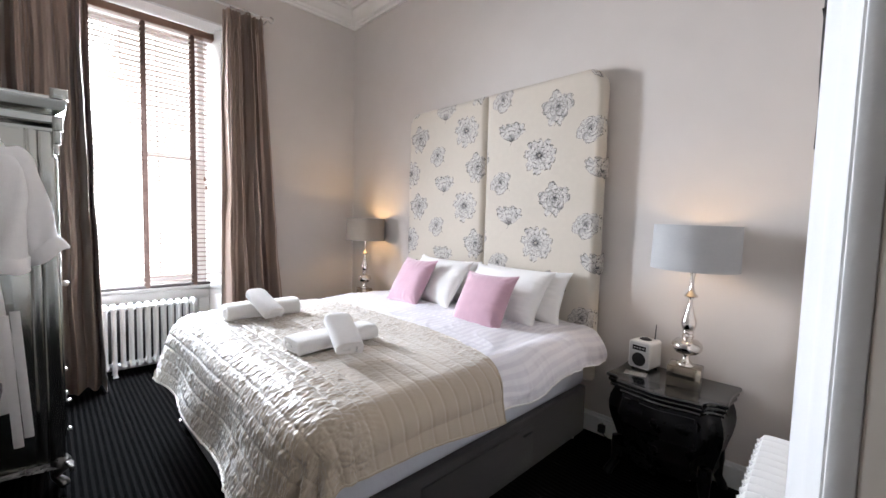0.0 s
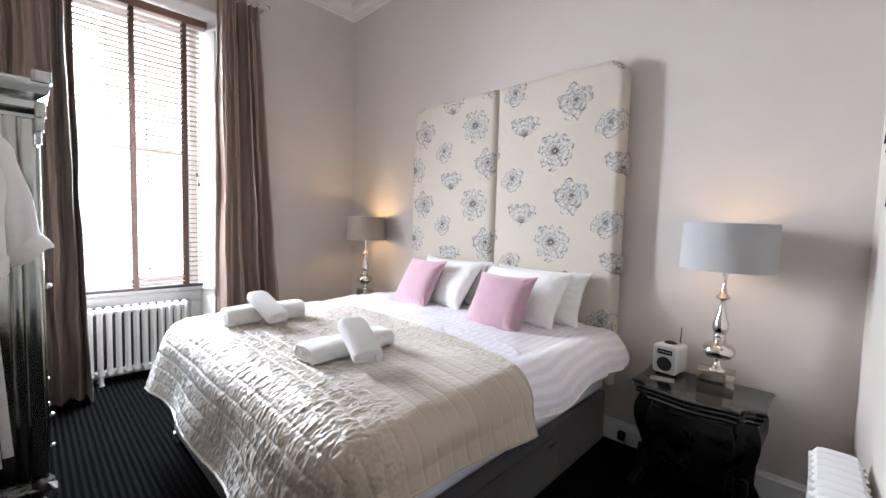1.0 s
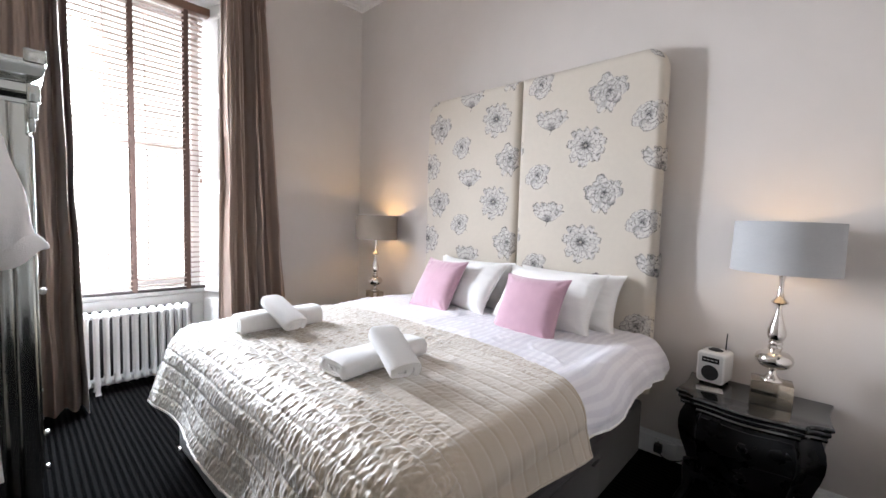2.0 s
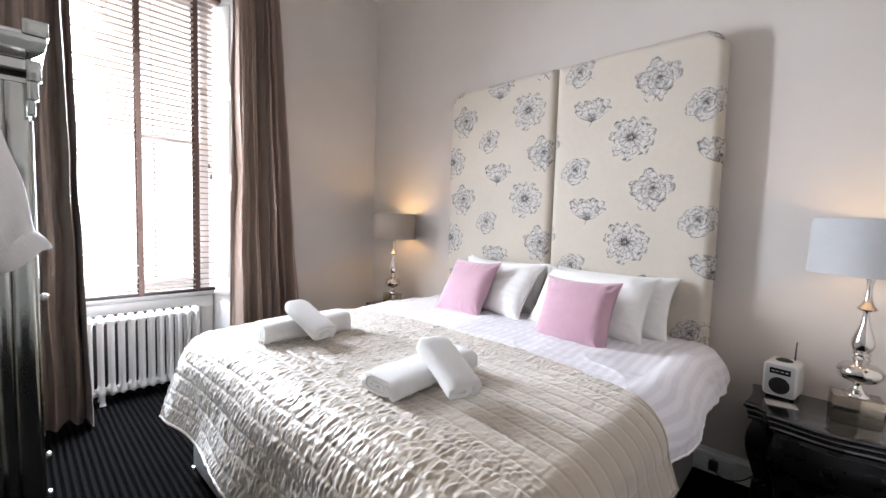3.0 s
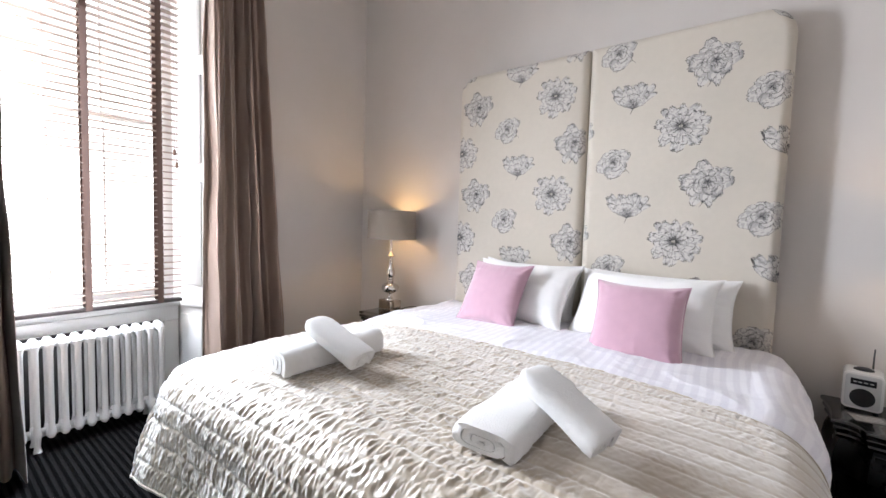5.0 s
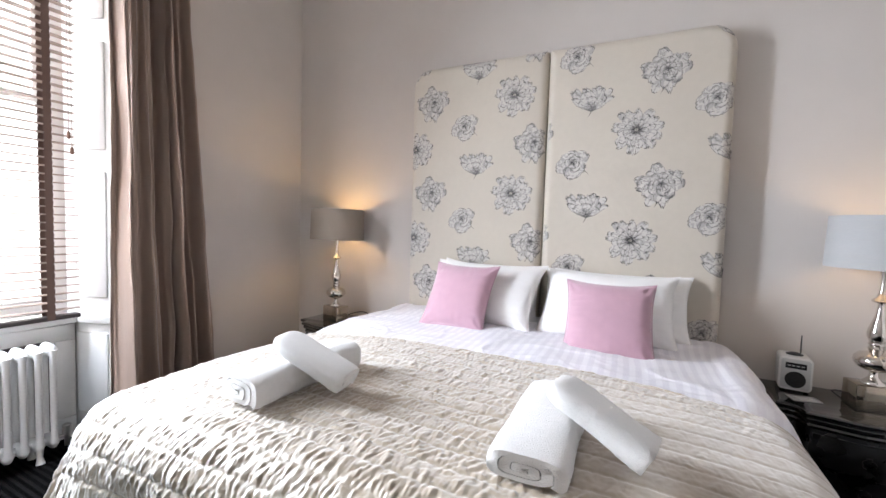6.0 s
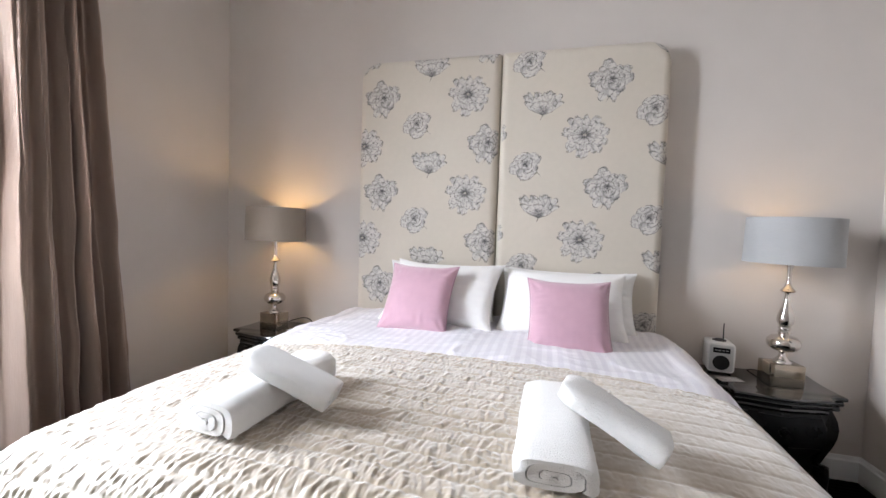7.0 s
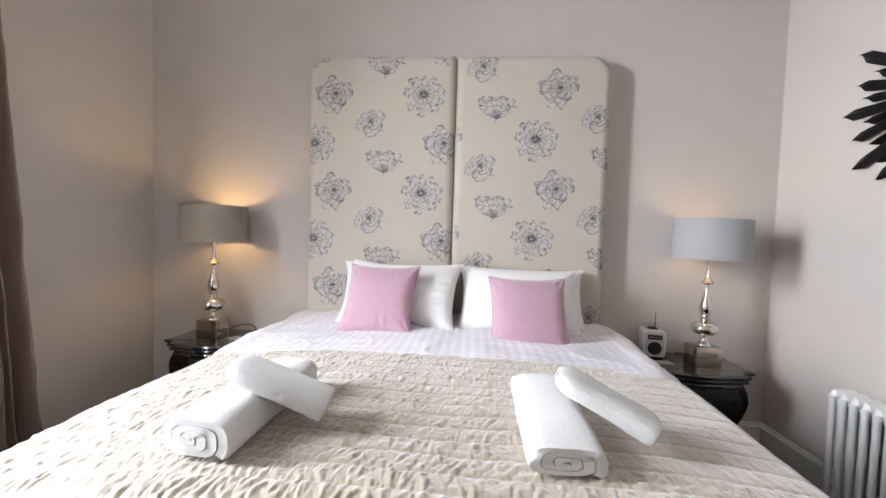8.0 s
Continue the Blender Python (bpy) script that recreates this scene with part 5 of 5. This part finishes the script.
for x, y in ((WXF - 0.03, WY0 + 0.03), (WXF - 0.03, WY1 - 0.03), (WXB + 0.04, WY0 + 0.03), (WXB + 0.04, WY1 - 0.03)):
    b = bmesh.new()
    sx = 1 if x > -0.3 else -0.2
    sy = -1 if y < 3 else 1
    tube(b, [(x, y, 0.20), (x + 0.022 * sx, y + 0.022 * sy, 0.165), (x + 0.026 * sx, y + 0.026 * sy, 0.13), (x + 0.008 * sx, y + 0.008 * sy, 0.085), (x + 0.006 * sx, y + 0.006 * sy, 0.05), (x + 0.030 * sx, y + 0.030 * sy, 0.02), (x + 0.034 * sx, y + 0.034 * sy, 0.0)],
         [0.034, 0.042, 0.038, 0.026, 0.020, 0.024, 0.022], 14)
    foot = part("carved_foot", b, SILVERDARK, ward, "carved scroll foot", world=True)
    b = bmesh.new()
    for k in range(5):
        t = -0.8 + 0.4 * k
        tube(b, [(x + 0.030 * sx, y + 0.030 * sy + 0.012 * t, 0.185), (x + 0.060 * sx, y + 0.056 * sy + 0.034 * t * sx, 0.150 - 0.008 * abs(t)), (x + 0.058 * sx, y + 0.054 * sy + 0.040 * t, 0.115)], [0.006, 0.011, 0.003], 8)
    part("acanthus_leaf", b, SILVERDARK, foot)


for o in ward.children_recursive:
    for v in o.data.vertices:
        v.co.z = v.co.z * 0.70 if v.co.z < 0.2 else 0.14 + (v.co.z - 0.2) * 0.983

# ---- bathrobes ----
def soft_tube(bm, spine, halves, depths, seed, seg=28):
    """A flattened cloth tube along a spine in the x-z plane: half-widths across it and half-depths in y."""
    rings = []
    for k, p in enumerate(spine):
        d = (spine[min(k + 1, len(spine) - 1)] - spine[max(k - 1, 0)]).normalized()
        across = Vector((-d.z, 0, d.x))
        ring = []
        for i in range(seg):
            t = 2 * math.pi * i / seg
            fold = 1 + 0.22 * math.sin(4 * t + seed + 0.35 * k) * abs(math.sin(t))
            q = p + across * halves[k] * math.cos(t) + Vector((0, 1, 0)) * depths[k] * math.sin(t) * fold
            q += Vector((0.006, 0.006, 0.003)) * noise.noise(q * 11 + Vector((seed, 0, 0)))
            ring.append(bm.verts.new(q))
        rings.append(ring)
    for a, b in zip(rings, rings[1:]):
        for i in range(seg):
            bm.faces.new((a[i], a[(i + 1) % seg], b[(i + 1) % seg], b[i]))
    bm.faces.new(rings[0][::-1])
    bm.faces.new(rings[-1])


def robe(cx, y, top, dy, seed, shoulder, cuff, slant, label):
    """A towelling robe on a hanger in the plane y, dy half-thick; shoulder and cuff are (x, z) of one sleeve, the other mirrors it."""
    th = thing("bathrobe", label, "bathrobe", (cx, y, 0.48), group="bathrobes on the wardrobe")
    b = bmesh.new()
    spine, halves, depths = [], [], []
    for k in range(40):
        v = k / 39
        spine.append(Vector((cx + 0.006 * math.sin(5 * v + seed), y, top - (top - 0.47) * v)))
        halves.append(0.045 + 0.135 * min(1, v / 0.09) ** 0.8 - 0.040 * math.exp(-((v - 0.50) / 0.16) ** 2) + 0.012 * max(0, v - 0.5))
        depths.append(dy * (0.4 + 0.6 * min(1, v / 0.08)))
    soft_tube(b, spine, halves, depths, seed, 40)
    part("body", b, ROBE, th, world=True, angle=75)
    for sg in (1, -1):
        sh = Vector((cx + sg * (shoulder[0] - cx), y - 0.016, shoulder[1]))
        end = Vector((cx + sg * (cuff[0] - cx), y - 0.034, cuff[1]))
        d = Vector((sg * math.sin(radians(slant)), 0, -math.cos(radians(slant))))
        across = Vector((-d.z, 0, d.x))
        b = bmesh.new()
        spine, halves, depths = [], [], []
        for k in range(26):
            t = k / 25
            spine.append(sh.lerp(end - d * 0.015, t) + d * (-0.02 * math.sin(math.pi * t)) + Vector((sg * 0.012 * math.sin(math.pi * t), -0.008 * math.sin(math.pi * t), 0)))
            halves.append((0.040 + 0.034 * min(1, t / 0.16) ** 0.6) - 0.008 * t + 0.003 * math.sin(11 * t + seed))
            depths.append((0.018 + 0.018 * min(1, t / 0.16)) + 0.006 * t)
        soft_tube(b, spine, halves, depths, seed + 2, 28)
        sl = part("sleeve", b, ROBE, th, world=True, angle=75)
        b = bmesh.new()
        rings = []
        for hw, o in ((0.064, -0.030), (0.074, -0.036), (0.079, -0.030), (0.080, -0.005), (0.079, 0.022), (0.074, 0.031), (0.066, 0.029), (0.060, 0.010)):
            ring = []
            for i in range(36):
                t = 2 * math.pi * i / 36
                q = end + d * (o + 0.005 * math.sin(3 * t + seed)) + across * hw * math.cos(t) + Vector((0, 1, 0)) * (0.048 + 0.4 * (hw - 0.07)) * math.sin(t)
                q += Vector((0.006, 0.006, 0.006)) * noise.noise(q * 16)
                ring.append(b.verts.new(q))
            rings.append(ring)
        for p, q in zip(rings, rings[1:]):
            for i in range(36):
                b.faces.new((p[i], p[(i + 1) % 36], q[(i + 1) % 36], q[i]))
        part("turned_cuff", b, ROBE, sl, "turned-back cuff", angle=60)
    b = bmesh.new()
    grid(b, 3, 30, lambda u, v: Vector((cx + 0.170 + 0.032 * u + 0.030 * v, y - dy - 0.014 - 0.004 * math.sin(3 * u), 0.90 - 0.58 * v)))
    g = bmesh.ops.extrude_face_region(b, geom=b.faces[:])
    for v in g["geom"]:
        if isinstance(v, bmesh.types.BMVert):
            v.co.y += 0.008
    part("tie_belt", b, ROBE, th, "hanging tie belt", world=True)
    b = bmesh.new()
    tube(b, [(cx - 0.16, y, top - 0.085), (cx - 0.1, y, top - 0.03), (cx, y, top + 0.005), (cx + 0.1, y, top - 0.03), (cx + 0.16, y, top - 0.085)], 0.009, 8)
    tube(b, [(cx, y, top), (cx, y, top + 0.05), (cx + 0.015, y + 0.01, top + 0.075), (cx, y + 0.04, top + 0.08), (cx, y + 0.055, top + 0.06)], 0.003, 8)
    part("hanger", b, STEEL, th, world=True)
    return th


robe(-0.300, 2.600, 1.725, 0.030, 1.0, (-0.125, 1.610), (-0.006, 1.160), 36, "white towelling bathrobe hanging on the wardrobe's side")
robe(-0.330, 2.510, 1.690, 0.030, 4.0, (-0.145, 1.570), (-0.135, 1.105), 2, "white towelling bathrobe hanging in front of another robe")

# black side table by the wardrobe
st = thing("side_table", "low black lacquered table beside the wardrobe", "table", (-0.38, 2.20, 0))
part("tabletop", boxed(-0.605, 2.00, 0.60, -0.150, 2.40, 0.64, bevel=0.006), LACQUER, st, world=True)
part("frieze", boxed(-0.585, 2.02, 0.53, -0.170, 2.38, 0.602), LACQUER, st, world=True)
for x in (-0.585, -0.210):
    for y in (2.02, 2.34):
        part("leg", boxed(x, y, 0.0, x + 0.04, y + 0.04, 0.532, bevel=0.004), LACQUER, st, world=True)

# ---- feathered mirror ----
MX, MZ = 1.585, 1.870
sun = thing("sunburst_mirror", "round mirror in a black feathered sunburst frame", "mirror", (MX, y_s(MX), MZ), 1.95)


def feather(length, width, depth):
    b = bmesh.new()
    prof = []
    for k in range(9):
        a = k / 8
        w = width * (0.55 + 0.45 * a) if a < 0.86 else width * (1 - a) / 0.14
        prof.append((0.19 + (length - 0.19) * a, max(w, 0.0012)))
    rows = []
    for x, w in prof:
        rows.append([b.verts.new(p) for p in ((x, -w, 0.004), (x, 0, depth), (x, w, 0.004), (x, 0, 0.0))])
    for p, q in zip(rows, rows[1:]):
        for i in range(4):
            b.faces.new((p[i], p[(i + 1) % 4], q[(i + 1) % 4], q[i]))
    b.faces.new(rows[0][::-1])
    b.faces.new(rows[-1])
    return finish("feather", b, BLACKLEAF, True, 25)


FEATHERS = [feather(0.525, 0.030, 0.020), feather(0.475, 0.027, 0.018), feather(0.41, 0.022, 0.030)]
rnd = random.Random(5)
for k in range(48):
    o = part("feather", FEATHERS[(0, 2, 1, 2)[k % 4]], BLACKLEAF, sun)
    a = 7.5 * k + rnd.uniform(-1.2, 1.2)
    o.matrix_basis = pose(0, 0.008 + 0.006 * (k % 3), 0) @ pose(0, 0, 0, -90, 0, 0) @ pose(0, 0, 0, 0, 0, a)
for k in range(40):
    t = 2 * math.pi * k / 40
    if k == 0:
        b = bmesh.new()
        bmesh.ops.create_icosphere(b, subdivisions=2, radius=0.016)
        bead = finish("bead", b, BLACKLEAF)
    o = part("bead", bead, BLACKLEAF, sun)
    o.matrix_basis = pose(0.205 * math.cos(t), 0.036, 0.205 * math.sin(t))
b = bmesh.new()
lathe(b, [(0.222, 0.0), (0.228, 0.02), (0.222, 0.045), (0.196, 0.050), (0.188, 0.040), (0.186, 0.030)], 56, cap=False)
for v in b.verts:
    v.co = Vector((v.co.x, v.co.z + 0.004, v.co.y))
part("ring_frame", b, BLACKLEAF, sun)
b = bmesh.new()
lathe(b, [(0.188, 0.028), (0.15, 0.036), (0.10, 0.042), (0.05, 0.045), (0.004, 0.046)], 48)
for v in b.verts:
    v.co = Vector((v.co.x, v.co.z + 0.004, v.co.y))
part("mirror_glass", b, MIRROR, sun, "convex mirror glass")
